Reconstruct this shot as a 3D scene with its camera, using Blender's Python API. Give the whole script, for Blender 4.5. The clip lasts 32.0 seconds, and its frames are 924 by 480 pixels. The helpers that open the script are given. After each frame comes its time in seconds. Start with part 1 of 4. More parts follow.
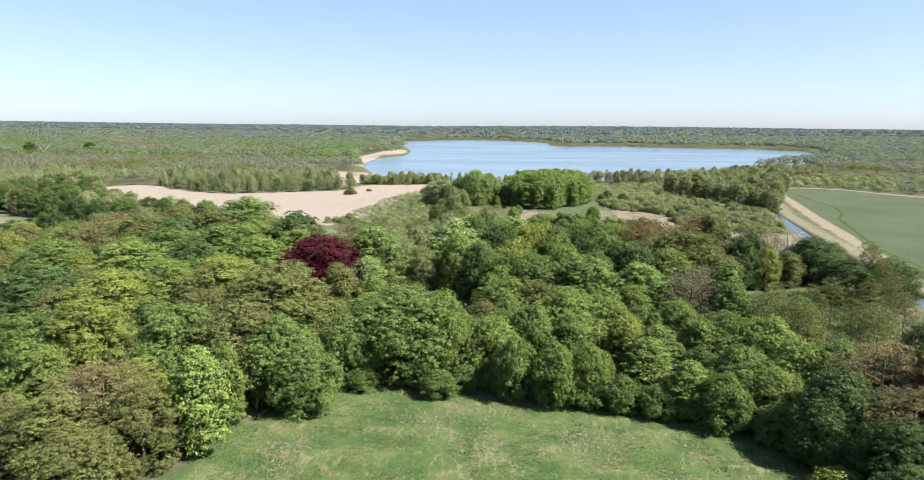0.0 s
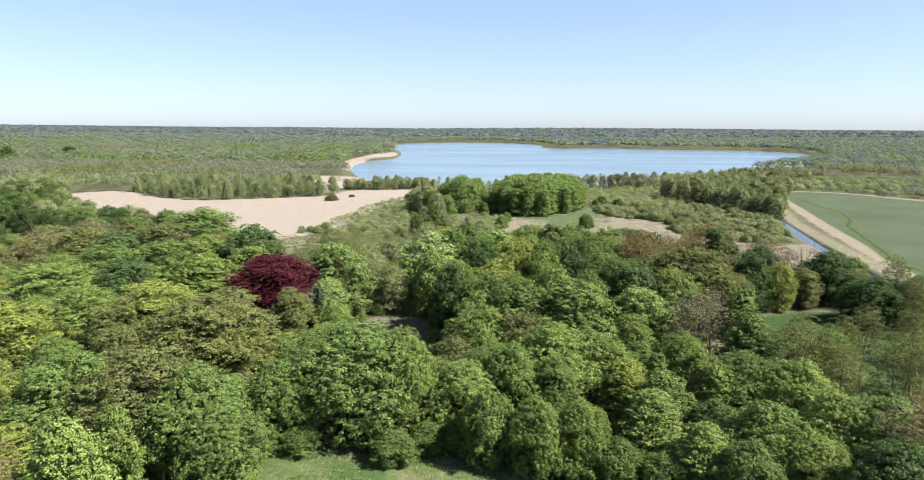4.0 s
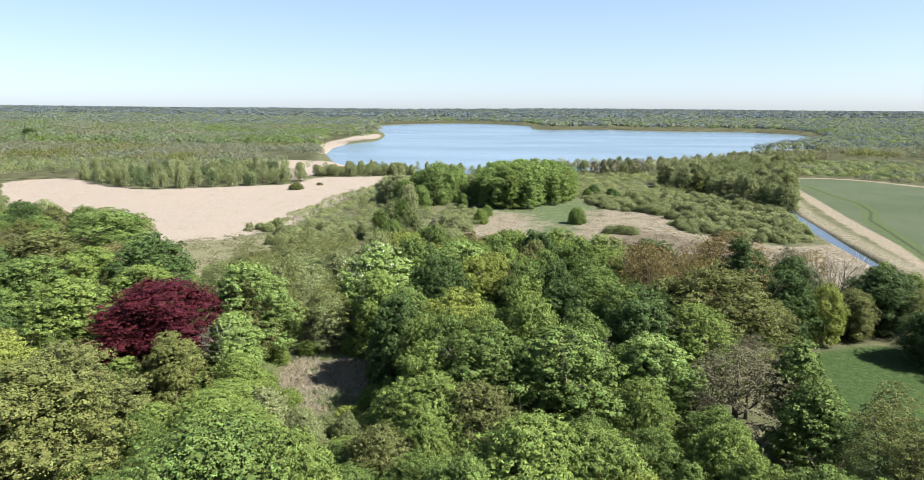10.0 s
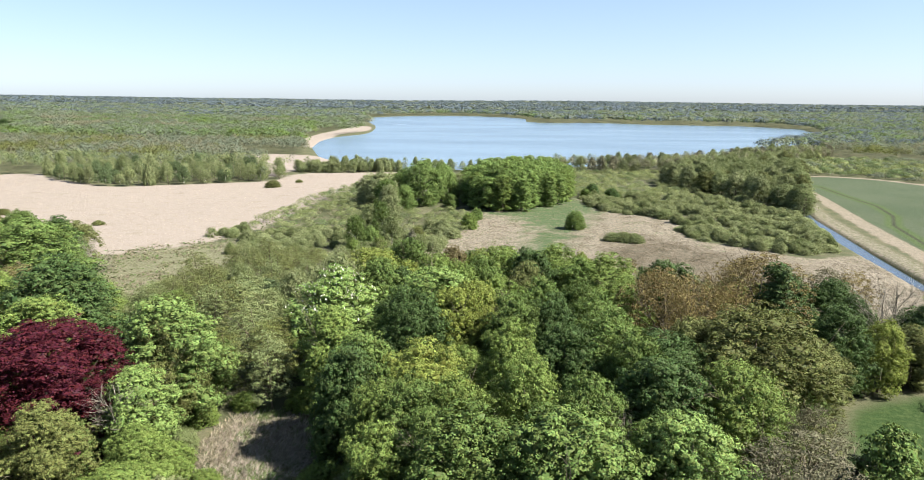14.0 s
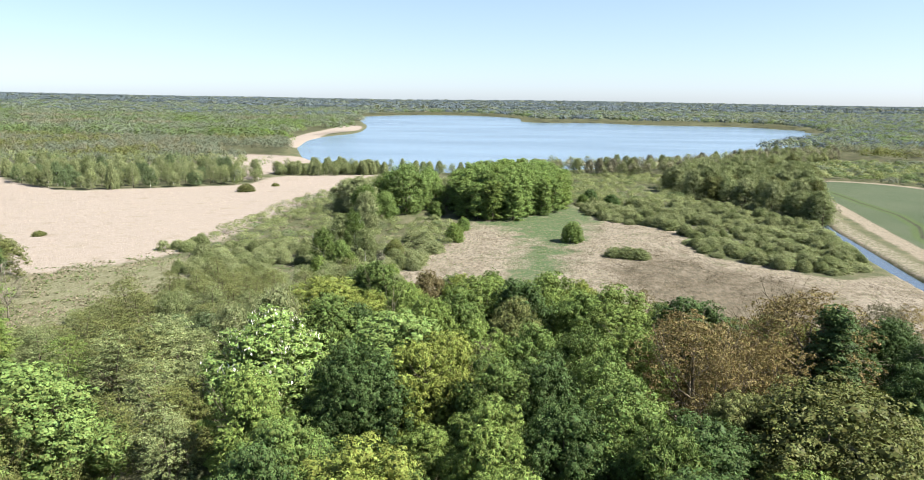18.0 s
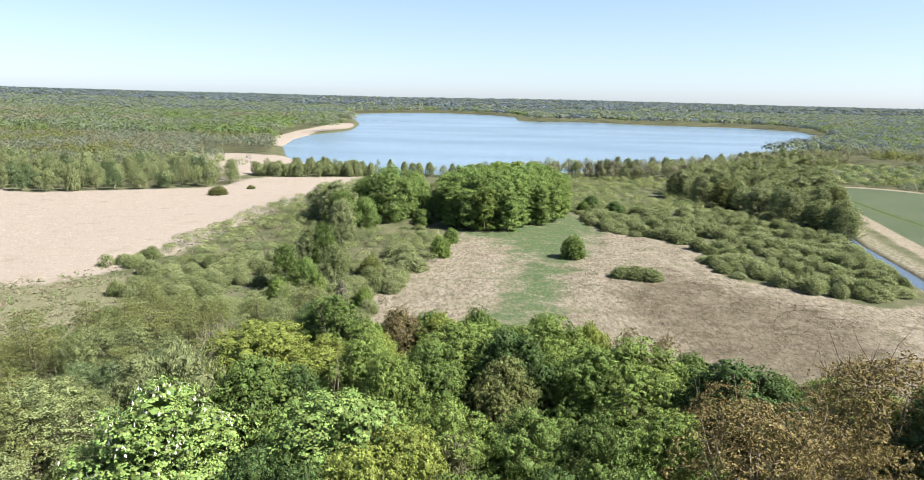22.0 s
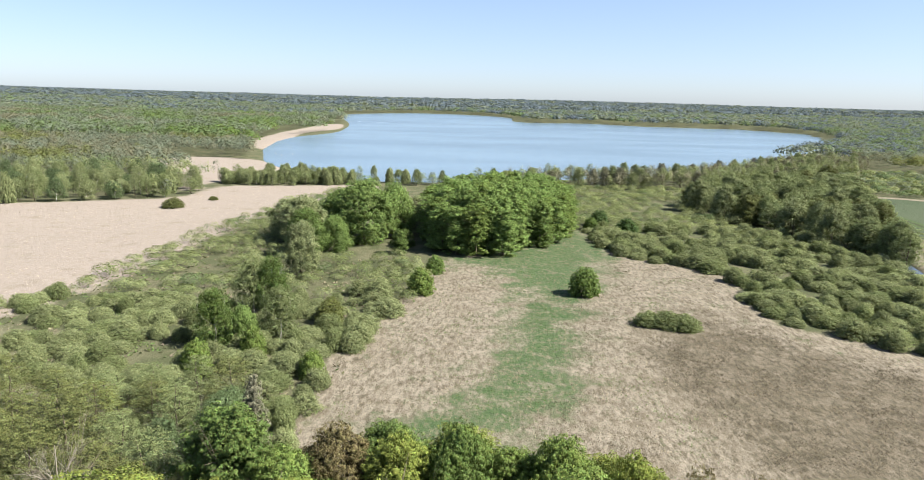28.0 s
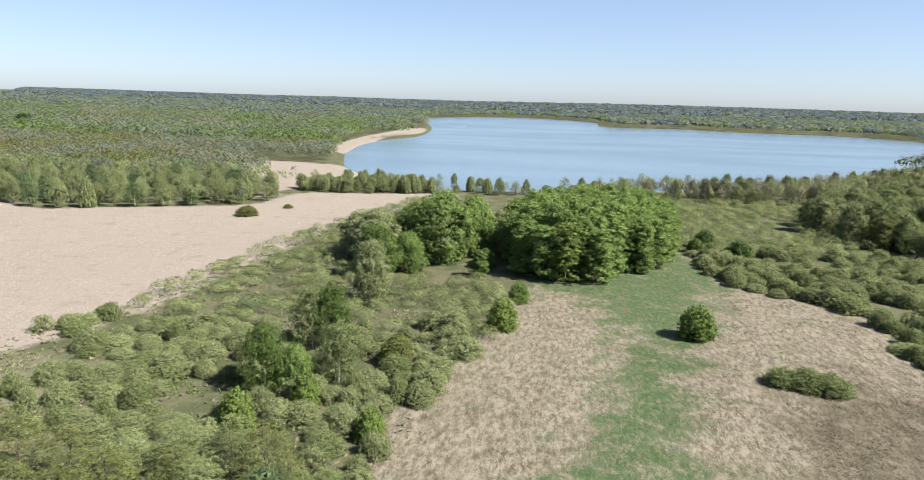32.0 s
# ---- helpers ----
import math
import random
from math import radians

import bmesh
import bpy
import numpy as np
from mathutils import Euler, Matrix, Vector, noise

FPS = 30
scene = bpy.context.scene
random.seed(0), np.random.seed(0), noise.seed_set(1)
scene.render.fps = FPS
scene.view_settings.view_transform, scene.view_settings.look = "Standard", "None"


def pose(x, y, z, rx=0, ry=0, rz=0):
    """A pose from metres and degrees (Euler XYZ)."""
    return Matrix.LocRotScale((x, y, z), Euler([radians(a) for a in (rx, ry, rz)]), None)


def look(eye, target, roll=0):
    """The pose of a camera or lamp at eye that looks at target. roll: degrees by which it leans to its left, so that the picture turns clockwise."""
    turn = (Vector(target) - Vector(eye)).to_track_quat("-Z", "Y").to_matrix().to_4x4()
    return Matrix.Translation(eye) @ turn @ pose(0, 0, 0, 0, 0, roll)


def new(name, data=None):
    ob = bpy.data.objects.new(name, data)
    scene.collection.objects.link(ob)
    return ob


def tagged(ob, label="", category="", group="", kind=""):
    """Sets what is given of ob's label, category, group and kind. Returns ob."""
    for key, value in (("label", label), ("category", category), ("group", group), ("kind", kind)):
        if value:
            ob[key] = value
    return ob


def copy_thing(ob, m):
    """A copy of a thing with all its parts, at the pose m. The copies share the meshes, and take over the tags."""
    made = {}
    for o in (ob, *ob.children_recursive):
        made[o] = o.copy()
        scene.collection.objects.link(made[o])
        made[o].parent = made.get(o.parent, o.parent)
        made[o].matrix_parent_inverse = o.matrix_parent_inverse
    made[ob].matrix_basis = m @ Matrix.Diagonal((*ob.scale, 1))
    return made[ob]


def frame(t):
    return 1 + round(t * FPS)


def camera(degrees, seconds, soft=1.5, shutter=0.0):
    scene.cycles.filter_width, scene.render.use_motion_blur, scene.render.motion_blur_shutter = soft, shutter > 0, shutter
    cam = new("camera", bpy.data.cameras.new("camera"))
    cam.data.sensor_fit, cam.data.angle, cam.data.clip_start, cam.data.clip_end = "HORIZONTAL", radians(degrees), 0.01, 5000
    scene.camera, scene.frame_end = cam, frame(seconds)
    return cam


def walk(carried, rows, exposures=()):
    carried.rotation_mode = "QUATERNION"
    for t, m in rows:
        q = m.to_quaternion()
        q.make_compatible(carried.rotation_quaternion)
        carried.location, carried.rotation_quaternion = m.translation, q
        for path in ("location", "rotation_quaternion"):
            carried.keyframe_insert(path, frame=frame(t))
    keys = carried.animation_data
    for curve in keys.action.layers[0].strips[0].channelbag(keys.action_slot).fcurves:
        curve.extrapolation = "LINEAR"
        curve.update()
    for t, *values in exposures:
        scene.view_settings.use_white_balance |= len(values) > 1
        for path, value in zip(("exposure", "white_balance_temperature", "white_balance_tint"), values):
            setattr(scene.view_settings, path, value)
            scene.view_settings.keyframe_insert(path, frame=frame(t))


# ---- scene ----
cam = camera(69.0, 32.0, soft=0.75)
PATH = [
    (0, (-0.00, -0.00, 49.87), (-8.10, 98.23, 32.98), 0.32),
    (0.5, (0.23, 2.65, 49.81), (-7.78, 100.90, 32.97), 0.31),
    (1, (0.49, 5.37, 49.76), (-7.42, 103.62, 32.94), 0.31),
    (2, (1.21, 11.25, 49.78), (-6.49, 109.55, 33.10), 0.28),
    (3, (2.17, 17.61, 49.87), (-5.35, 115.93, 33.27), 0.21),
    (3.5, (2.71, 20.88, 49.91), (-4.70, 119.21, 33.31), 0.17),
    (5.5, (4.85, 34.74, 50.13), (-2.20, 133.12, 33.68), 0.16),
    (6, (5.28, 38.25, 50.19), (-1.41, 136.67, 33.78), 0.11),
    (7, (6.07, 45.35, 50.29), (-0.45, 143.78, 33.90), 0.09),
    (8, (6.77, 52.65, 50.29), (0.40, 151.10, 33.96), 0.08),
    (9, (7.15, 59.92, 50.22), (1.03, 158.22, 32.92), 0.17),
    (10, (7.34, 67.13, 50.20), (1.50, 165.06, 30.86), 0.17),
    (11, (7.55, 74.22, 50.22), (1.94, 172.00, 30.01), 0.28),
    (12, (7.83, 81.37, 50.36), (2.45, 179.14, 30.07), 0.38),
    (13, (8.33, 88.39, 50.53), (3.19, 186.16, 30.15), 0.44),
    (14, (8.81, 95.26, 50.67), (3.84, 193.01, 30.18), 0.47),
    (14.5, (9.05, 98.72, 50.70), (4.17, 196.46, 30.16), 0.50),
    (16.5, (10.25, 112.95, 50.47), (5.76, 210.71, 29.87), 0.65),
    (17, (10.56, 116.51, 50.36), (6.16, 214.27, 29.78), 0.71),
    (18, (11.07, 123.61, 50.09), (6.86, 221.38, 29.53), 0.73),
    (19, (11.57, 130.74, 49.89), (7.55, 228.49, 29.22), 0.85),
    (20, (11.85, 137.88, 49.80), (8.01, 235.65, 29.14), 0.99),
    (21, (12.20, 144.74, 49.77), (8.50, 242.50, 29.07), 1.10),
    (22, (12.47, 151.57, 49.73), (8.98, 249.32, 28.92), 1.22),
    (23, (12.46, 158.39, 49.78), (9.21, 256.16, 29.01), 1.44),
    (24, (12.55, 165.37, 49.84), (9.37, 263.14, 29.07), 1.42),
    (25, (12.75, 172.08, 49.75), (9.68, 269.85, 28.99), 1.42),
    (25.5, (12.88, 175.39, 49.67), (9.84, 273.17, 28.94), 1.36),
    (27.5, (13.29, 189.39, 49.63), (10.41, 287.18, 28.92), 1.36),
    (28, (13.26, 192.96, 49.63), (10.48, 290.74, 28.87), 1.37),
    (29, (13.04, 200.09, 49.70), (10.39, 297.89, 29.04), 1.35),
    (30, (12.46, 206.67, 49.84), (9.88, 304.53, 29.43), 1.31),
    (30.5, (12.04, 209.39, 49.87), (9.53, 307.27, 29.52), 1.30),
    (31, (11.52, 211.83, 49.89), (8.28, 309.69, 29.56), 1.35),
    (31.5, (10.88, 214.06, 49.90), (5.02, 311.79, 29.53), 1.36),
    (32, (10.15, 216.17, 49.90), (-4.40, 312.96, 29.41), 1.46),
]
walk(cam, [(t, look(eye, target, roll)) for t, eye, target, roll in PATH],
     exposures=[(0, 1.88, 6250, 11), (12, 1.88, 6250, 11), (19, 1.96, 6250, 11), (23, 1.9, 6250, 11), (28, 1.79, 6250, 11), (32, 1.65, 6250, 11)])

# ---- light ----
SUN_AZ, SUN_EL = radians(104), radians(46)      # azimuth clockwise from the view's north (+y)
world = bpy.data.worlds.new("sky")
scene.world = world
world.use_nodes = True
wn = world.node_tree
sky = wn.nodes.new("ShaderNodeTexSky")
sky.sky_type, sky.sun_disc = "NISHITA", False
sky.sun_elevation, sky.sun_rotation = SUN_EL, SUN_AZ
sky.air_density, sky.dust_density, sky.ozone_density = 0.75, 0.6, 3.2
wn.nodes["Background"].inputs["Strength"].default_value = 0.09
soft_sky = wn.nodes.new("ShaderNodeGamma")          # spring haze evens the sky out
soft_sky.inputs["Gamma"].default_value = 0.64
haze = wn.nodes.new("ShaderNodeMix")
haze.data_type, haze.blend_type = "RGBA", "MULTIPLY"
haze.inputs[0].default_value, haze.inputs[7].default_value = 1.0, (0.97, 1.0, 1.06, 1)
wn.links.new(sky.outputs[0], soft_sky.inputs["Color"])
wn.links.new(soft_sky.outputs[0], haze.inputs[6])
wn.links.new(haze.outputs[2], wn.nodes["Background"].inputs["Color"])
sun = new("sun", bpy.data.lights.new("sun", "SUN"))
sun.data.energy, sun.data.angle, sun.data.color = 5.0, radians(0.6), (1.0, 0.93, 0.82)
sun_way = Vector((math.sin(SUN_AZ) * math.cos(SUN_EL), math.cos(SUN_AZ) * math.cos(SUN_EL), math.sin(SUN_EL)))
sun.matrix_world = look(sun_way * 300, (0, 0, 0))

# ---- materials ----


def mat_base(name, rough=0.8, spec=0.2):
    m = bpy.data.materials.new(name)
    m.use_nodes = True
    nt = m.node_tree
    b = nt.nodes["Principled BSDF"]
    b.inputs["Roughness"].default_value = rough
    b.inputs["Specular IOR Level"].default_value = spec
    return m, nt, b


def nd(nt, kind, **values):
    n = nt.nodes.new("ShaderNode" + kind)
    for k, v in values.items():
        n.inputs[k].default_value = v
    return n


def noise_tex(nt, scale, detail=3.0, rough=0.55, coords=None, stretch=None):
    n = nd(nt, "TexNoise", Scale=scale, Detail=detail, Roughness=rough)
    src = coords if coords is not None else nt.nodes.new("ShaderNodeNewGeometry").outputs["Position"]
    if stretch:
        mp = nt.nodes.new("ShaderNodeMapping")
        mp.inputs["Scale"].default_value = stretch
        mp.inputs["Rotation"].default_value = (0, 0, radians(-12))
        nt.links.new(src, mp.inputs[0])
        src = mp.outputs[0]
    nt.links.new(src, n.inputs["Vector"])
    return n.outputs["Fac"]


def maths(nt, op, a, b=None, clamp=False):
    n = nt.nodes.new("ShaderNodeMath")
    n.operation, n.use_clamp = op, clamp
    for i, v in enumerate((a, b)):
        if v is None:
            continue
        if hasattr(v, "links"):
            nt.links.new(v, n.inputs[i])
        else:
            n.inputs[i].default_value = v
    return n.outputs[0]


def ramp(nt, fac, lo, hi):
    n = nt.nodes.new("ShaderNodeMapRange")
    n.interpolation_type = "SMOOTHSTEP"
    n.inputs["From Min"].default_value, n.inputs["From Max"].default_value = lo, hi
    nt.links.new(fac, n.inputs["Value"])
    return n.outputs["Result"]


def mix(nt, fac, a, b, blend="MIX"):
    n = nt.nodes.new("ShaderNodeMix")
    n.data_type, n.blend_type = "RGBA", blend
    for sock, v in ((n.inputs[0], fac), (n.inputs[6], a), (n.inputs[7], b)):
        if hasattr(v, "links"):
            nt.links.new(v, sock)
        elif isinstance(v, tuple):
            sock.default_value = (*v, 1)
        else:
            sock.default_value = v
    return n.outputs[2]


def leaf_material(name, gloss=0.06, tint=None, vary=0.35, through_leaf=0.13):
    """Foliage: the object's own colour, varied by spray and by leaf, and light shining through."""
    m, nt, b = mat_base(name, 0.5, gloss)
    info, geo = nt.nodes.new("ShaderNodeObjectInfo"), nt.nodes.new("ShaderNodeNewGeometry")
    hsv = nd(nt, "HueSaturation")
    rnd = geo.outputs["Random Per Island"]
    nt.links.new(maths(nt, "ADD", maths(nt, "MULTIPLY", rnd, 0.05), 0.475), hsv.inputs["Hue"])
    patch = noise_tex(nt, 0.45, 2)
    val = maths(nt, "ADD", maths(nt, "MULTIPLY", rnd, vary), 0.92 - vary / 2)
    val = maths(nt, "MULTIPLY", val, maths(nt, "ADD", maths(nt, "MULTIPLY", patch, 0.7), 0.65))
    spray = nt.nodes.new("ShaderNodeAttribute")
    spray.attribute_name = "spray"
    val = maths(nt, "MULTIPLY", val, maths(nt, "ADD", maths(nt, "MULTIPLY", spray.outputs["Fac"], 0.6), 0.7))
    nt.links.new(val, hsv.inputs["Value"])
    if tint is None:
        nt.links.new(info.outputs["Color"], hsv.inputs["Color"])
    else:
        hsv.inputs["Color"].default_value = (*tint, 1)
    nt.links.new(hsv.outputs[0], b.inputs["Base Color"])
    tr = nd(nt, "BsdfTranslucent")
    bright = mix(nt, 1.0, hsv.outputs[0], (1.4, 1.36, 0.85), "MULTIPLY")
    nt.links.new(bright, tr.inputs["Color"])
    ms = nd(nt, "MixShader", Fac=through_leaf)
    nt.links.new(b.outputs[0], ms.inputs[1])
    nt.links.new(tr.outputs[0], ms.inputs[2])
    nt.links.new(ms.outputs[0], nt.nodes["Material Output"].inputs["Surface"])
    return m


def bark_material(name, dark, light, scale=3.0):
    m, nt, b = mat_base(name, 0.9, 0.1)
    n1 = noise_tex(nt, scale, 5, 0.65, stretch=(1, 1, 0.2))
    n2 = noise_tex(nt, 0.6, 2)
    c = mix(nt, ramp(nt, n1, 0.35, 0.65), dark, light)
    c = mix(nt, maths(nt, "MULTIPLY", n2, 0.4), c, (0.09, 0.1, 0.05))
    nt.links.new(c, b.inputs["Base Color"])
    bp = nd(nt, "Bump", Strength=0.6, Distance=0.05)
    nt.links.new(n1, bp.inputs["Height"])
    nt.links.new(bp.outputs[0], b.inputs["Normal"])
    return m


LEAF = leaf_material("leaves")
SHRUB_LEAF = leaf_material("shrub_leaves", 0.05, None, 0.3, 0.2)
FLOWER = leaf_material("blossom", 0.2, (0.62, 0.61, 0.53))
BARK = bark_material("bark", (0.05, 0.04, 0.03), (0.16, 0.13, 0.1))
BIRCH = bark_material("birch_bark", (0.12, 0.11, 0.1), (0.62, 0.6, 0.56), 1.2)
TWIG = bark_material("grey_twigs", (0.13, 0.11, 0.09), (0.3, 0.27, 0.23))

# ---- plan: outlines of the land, as a few corners rounded off ----


def rounded(corners, per=5):
    """A closed smooth outline through a few corners."""
    p = np.array(corners, float)
    a, b, c, d = np.roll(p, 1, 0), p, np.roll(p, -1, 0), np.roll(p, -2, 0)
    out = []
    for s in np.arange(per) / per:
        out.append(0.5 * (2 * b + (c - a) * s + (2 * a - 5 * b + 4 * c - d) * s ** 2 + (3 * b - a - 3 * c + d) * s ** 3))
    return np.stack(out, 1).reshape(-1, 2)


def inside_depth(x, y, outline):
    """Signed distance to an outline: positive inside."""
    q = outline
    r = np.roll(q, -1, 0)
    best, odd = np.full(x.shape, 1e9), np.zeros(x.shape, bool)
    for (ax, ay), (bx, by) in zip(q, r):
        ex, ey = bx - ax, by - ay
        s = np.clip(((x - ax) * ex + (y - ay) * ey) / (ex * ex + ey * ey + 1e-9), 0, 1)
        best = np.minimum(best, np.hypot(x - ax - s * ex, y - ay - s * ey))
        if ay != by:
            odd ^= ((ay > y) != (by > y)) & (x < ax + (y - ay) / (by - ay) * ex)
    return np.where(odd, best, -best)


LAKE = rounded([(-150, 690), (-193, 833), (-211, 990), (-188, 1110), (-215, 1331), (-281, 1625), (-353, 1929), (-217, 2235),
                (-37, 2205), (79, 2001), (89, 1690), (246, 1690), (348, 1600), (518, 1561), (575, 1403), (500, 1169),
                (422, 1010), (330, 890), (230, 760), (130, 660), (41, 610), (-34, 592), (-72, 592), (-105, 622)])
REED = rounded([(-124, 308), (-108, 318), (-96, 333), (-88, 371), (-85, 415), (-80, 461), (-62, 532), (-50, 562), (-96, 548), (-121, 541),
                (-127, 502), (-157, 486), (-193, 472), (-217, 465), (-264, 490), (-300, 520), (-318, 484), (-260, 410), (-202, 345), (-161, 322)])
REED_BAY = rounded([(-222, 690), (-158, 690), (-112, 618), (-142, 560), (-137, 535), (-165, 600)])
REED_SPIT = rounded([(-185, 800), (-204, 930), (-222, 1060), (-205, 1180), (-228, 1330), (-250, 1330), (-245, 1180), (-240, 1020), (-222, 900)])
MEADOW = rounded([(-62, -60), (-50, 60), (-44, 90), (-47, 104), (-40, 120), (-30, 119), (-15, 114), (-8, 120), (3, 123), (14, 116),
                  (23, 110), (39, 107), (40, 95), (48, 60), (70, -60)])
CLEARING = rounded([(-10, 262), (-10, 293), (-11, 311), (-6, 331), (2, 358), (6, 390), (30, 425), (47, 445), (56, 410), (80, 385), (77, 351), (80, 338),
                    (97, 326), (114, 312), (132, 318), (129, 290), (120, 262), (60, 262)])
GREEN_LANE = rounded([(2, 276), (3, 290), (11, 300), (17, 314), (22, 340), (25, 366), (14, 386), (4, 394), (20, 415), (46, 447), (60, 424), (52, 400), (44, 372), (37, 352),
                      (33, 325), (30, 308), (23, 294), (13, 278)])
BARE_SEDGE = rounded([(52, 292), (48, 318), (62, 343), (79, 332), (92, 318), (99, 302), (92, 270), (58, 268)])
SLOUGH = rounded([(-34, 185), (-30, 194), (-23, 195), (-18, 186), (-18, 173), (-25, 172)])
GLADE = rounded([(70, 203), (100, 206), (98, 175), (66, 140), (44, 140), (52, 160)])
FIELD = rounded([(147, 280), (179, 430), (212, 560), (262, 560), (300, 500), (420, 470), (420, -100), (112, -100), (124, 120), (134, 230)])
FAR_STRIP = rounded([(-780, 850), (-640, 832), (-560, 845), (-640, 880), (-780, 892)])
FAR_FIELDS = rounded([(1100, 3120), (1500, 3000), (2000, 3060), (2500, 3400), (1800, 3560), (1300, 3300)])
FAR_BEACH = rounded([(-440, 2670), (-330, 2640), (-220, 2680), (-230, 2780), (-430, 2790)])
MARSH_OPEN = rounded([(-122, 268), (-96, 256), (-74, 262), (-62, 282), (-68, 310), (-94, 324), (-118, 306)])
LEFT_FIELD = rounded([(-205, 250), (-203, 280), (-239, 314), (-272, 334), (-400, 380), (-420, 230), (-260, 210)])
WOOD_WEST = rounded([(-150, 45), (-66, 78), (-52, 98), (-50, 118), (-38, 128), (-44, 180), (-52, 200), (-78, 235), (-120, 262), (-185, 268), (-215, 235), (-230, 120)])
WOOD_EAST = rounded([(-44, 126), (-30, 124), (-12, 126), (20, 121), (44, 110), (48, 90), (56, 66), (105, 60), (112, 130), (98, 140), (72, 138), (46, 134), (40, 165), (66, 205), (96, 215),
                     (104, 232), (70, 240), (40, 246), (8, 248), (-12, 236), (-20, 205), (-8, 176), (-18, 166), (-40, 172)])
DITCH = [(206, 520), (201, 475), (199, 439), (190, 408), (177, 384), (167, 348), (158, 317), (150, 290), (146, 250)]
CANAL = [(92, -120), (110, 100), (118, 190), (124, 245), (130, 283), (137, 330), (149, 400), (161, 445), (186, 540), (200, 640), (215, 760)]


def canal_x(y):
    cy = [c[1] for c in CANAL]
    return np.interp(y, cy, [c[0] for c in CANAL])


def canal_gap(x, y):
    """Distance from the canal's middle line, across."""
    return np.where((y > -115) & (y < 780), np.abs(x - canal_x(y)) * 0.97, 99.0)


def ground_z(x, y):
    """Height of the land: nearly flat, sinking under the lake and the canal, rising slowly to the far woods."""
    z = 0.25 * np.sin(x / 37 + y / 53) + 0.2 * np.sin(x / 17 - y / 23)
    z = z * np.clip(1 - np.abs(y - 300) / 1500, 0, 1)
    z = z - 2.2 * np.clip((inside_depth(x, y, LAKE) + 3) / 12, 0, 1)
    z = z - 1.9 * np.clip((3.6 - canal_gap(x, y)) / 2.2, 0, 1)
    far = np.hypot(x, y)
    z = z + 26 * np.clip((far - 2600) / 2200, 0, 1) ** 1.5 * (0.75 + 0.25 * np.sin(x / 700 + 1.0))
    z = z + 12 * np.clip((-x - 650) / 900, 0, 1) * np.clip((y - 500) / 700, 0, 1)
    return z


def graded(stops):
    """Grid lines whose spacing follows (start, end, step) stretches."""
    out = [np.arange(a, b, s) for a, b, s in stops]
    return np.unique(np.round(np.concatenate(out + [[stops[-1][1]]]), 3))


gx = graded([(-4950, -1500, 230), (-1500, -500, 60), (-500, -240, 13), (-240, -120, 4), (-120, 118, 2), (118, 205, 1.2), (205, 420, 8),
             (420, 1000, 30), (1000, 4950, 220)])
gy = graded([(-1500, -100, 140), (-100, 60, 10), (60, 470, 2), (470, 720, 5), (720, 2300, 24), (2300, 4950, 150)])
GX, GY = np.meshgrid(gx, gy)
fx, fy = GX.ravel(), GY.ravel()
fz = ground_z(fx, fy)
nx, ny = len(gx), len(gy)
ij = (np.arange(ny - 1)[:, None] * nx + np.arange(nx - 1)[None]).ravel()
ground_mesh = bpy.data.meshes.new("ground")
ground_mesh.from_pydata(np.stack([fx, fy, fz], 1).tolist(), [], np.stack([ij, ij + 1, ij + nx + 1, ij + nx], 1).tolist())
ground_mesh.shade_smooth()
ZONES = {"reed": REED, "bay": REED_BAY, "spit": REED_SPIT, "meadow": MEADOW, "clearing": CLEARING, "lane": GREEN_LANE, "sedge": BARE_SEDGE,
         "slough": SLOUGH, "glade": GLADE, "field": FIELD, "westwood": WOOD_WEST, "eastwood": WOOD_EAST, "leftfield": LEFT_FIELD, "marsh": MARSH_OPEN, "strip": FAR_STRIP, "farfields": FAR_FIELDS, "beach": FAR_BEACH, "lake": LAKE}
for zone, outline in ZONES.items():
    ground_mesh.attributes.new(zone, "FLOAT", "POINT").data.foreach_set("value", np.clip(inside_depth(fx, fy, outline), -60, 60).astype(np.float32))
ground_mesh.attributes.new("canal", "FLOAT", "POINT").data.foreach_set("value", np.clip(np.where((fy > -115) & (fy < 780), (fx - canal_x(fy)) * 0.97, -99), -60, 60).astype(np.float32))

ditch_gap = np.full(fx.shape, 60.0)
for (ax, ay), (bx, by) in zip(DITCH, DITCH[1:]):
    s = np.clip(((fx - ax) * (bx - ax) + (fy - ay) * (by - ay)) / ((bx - ax) ** 2 + (by - ay) ** 2), 0, 1)
    ditch_gap = np.minimum(ditch_gap, np.hypot(fx - ax - s * (bx - ax), fy - ay - s * (by - ay)))
ground_mesh.attributes.new("ditch", "FLOAT", "POINT").data.foreach_set("value", ditch_gap.astype(np.float32))
m, nt, b = mat_base("land", 0.95, 0.1)
big, mid, fine = noise_tex(nt, 0.02, 3), noise_tex(nt, 0.12, 4), noise_tex(nt, 0.9, 5, 0.65)
tiny = noise_tex(nt, 3.5, 3, 0.7)
streak = noise_tex(nt, 1.1, 9, 0.8, stretch=(1, 0.4, 1))
sweep = noise_tex(nt, 0.09, 5, 0.7)
patchy = noise_tex(nt, 0.22, 9, 0.8)


def zone_mask(zone, width=1.5, wobble=5.0, offset=0.0):
    a = nt.nodes.new("ShaderNodeAttribute")
    a.attribute_name = zone
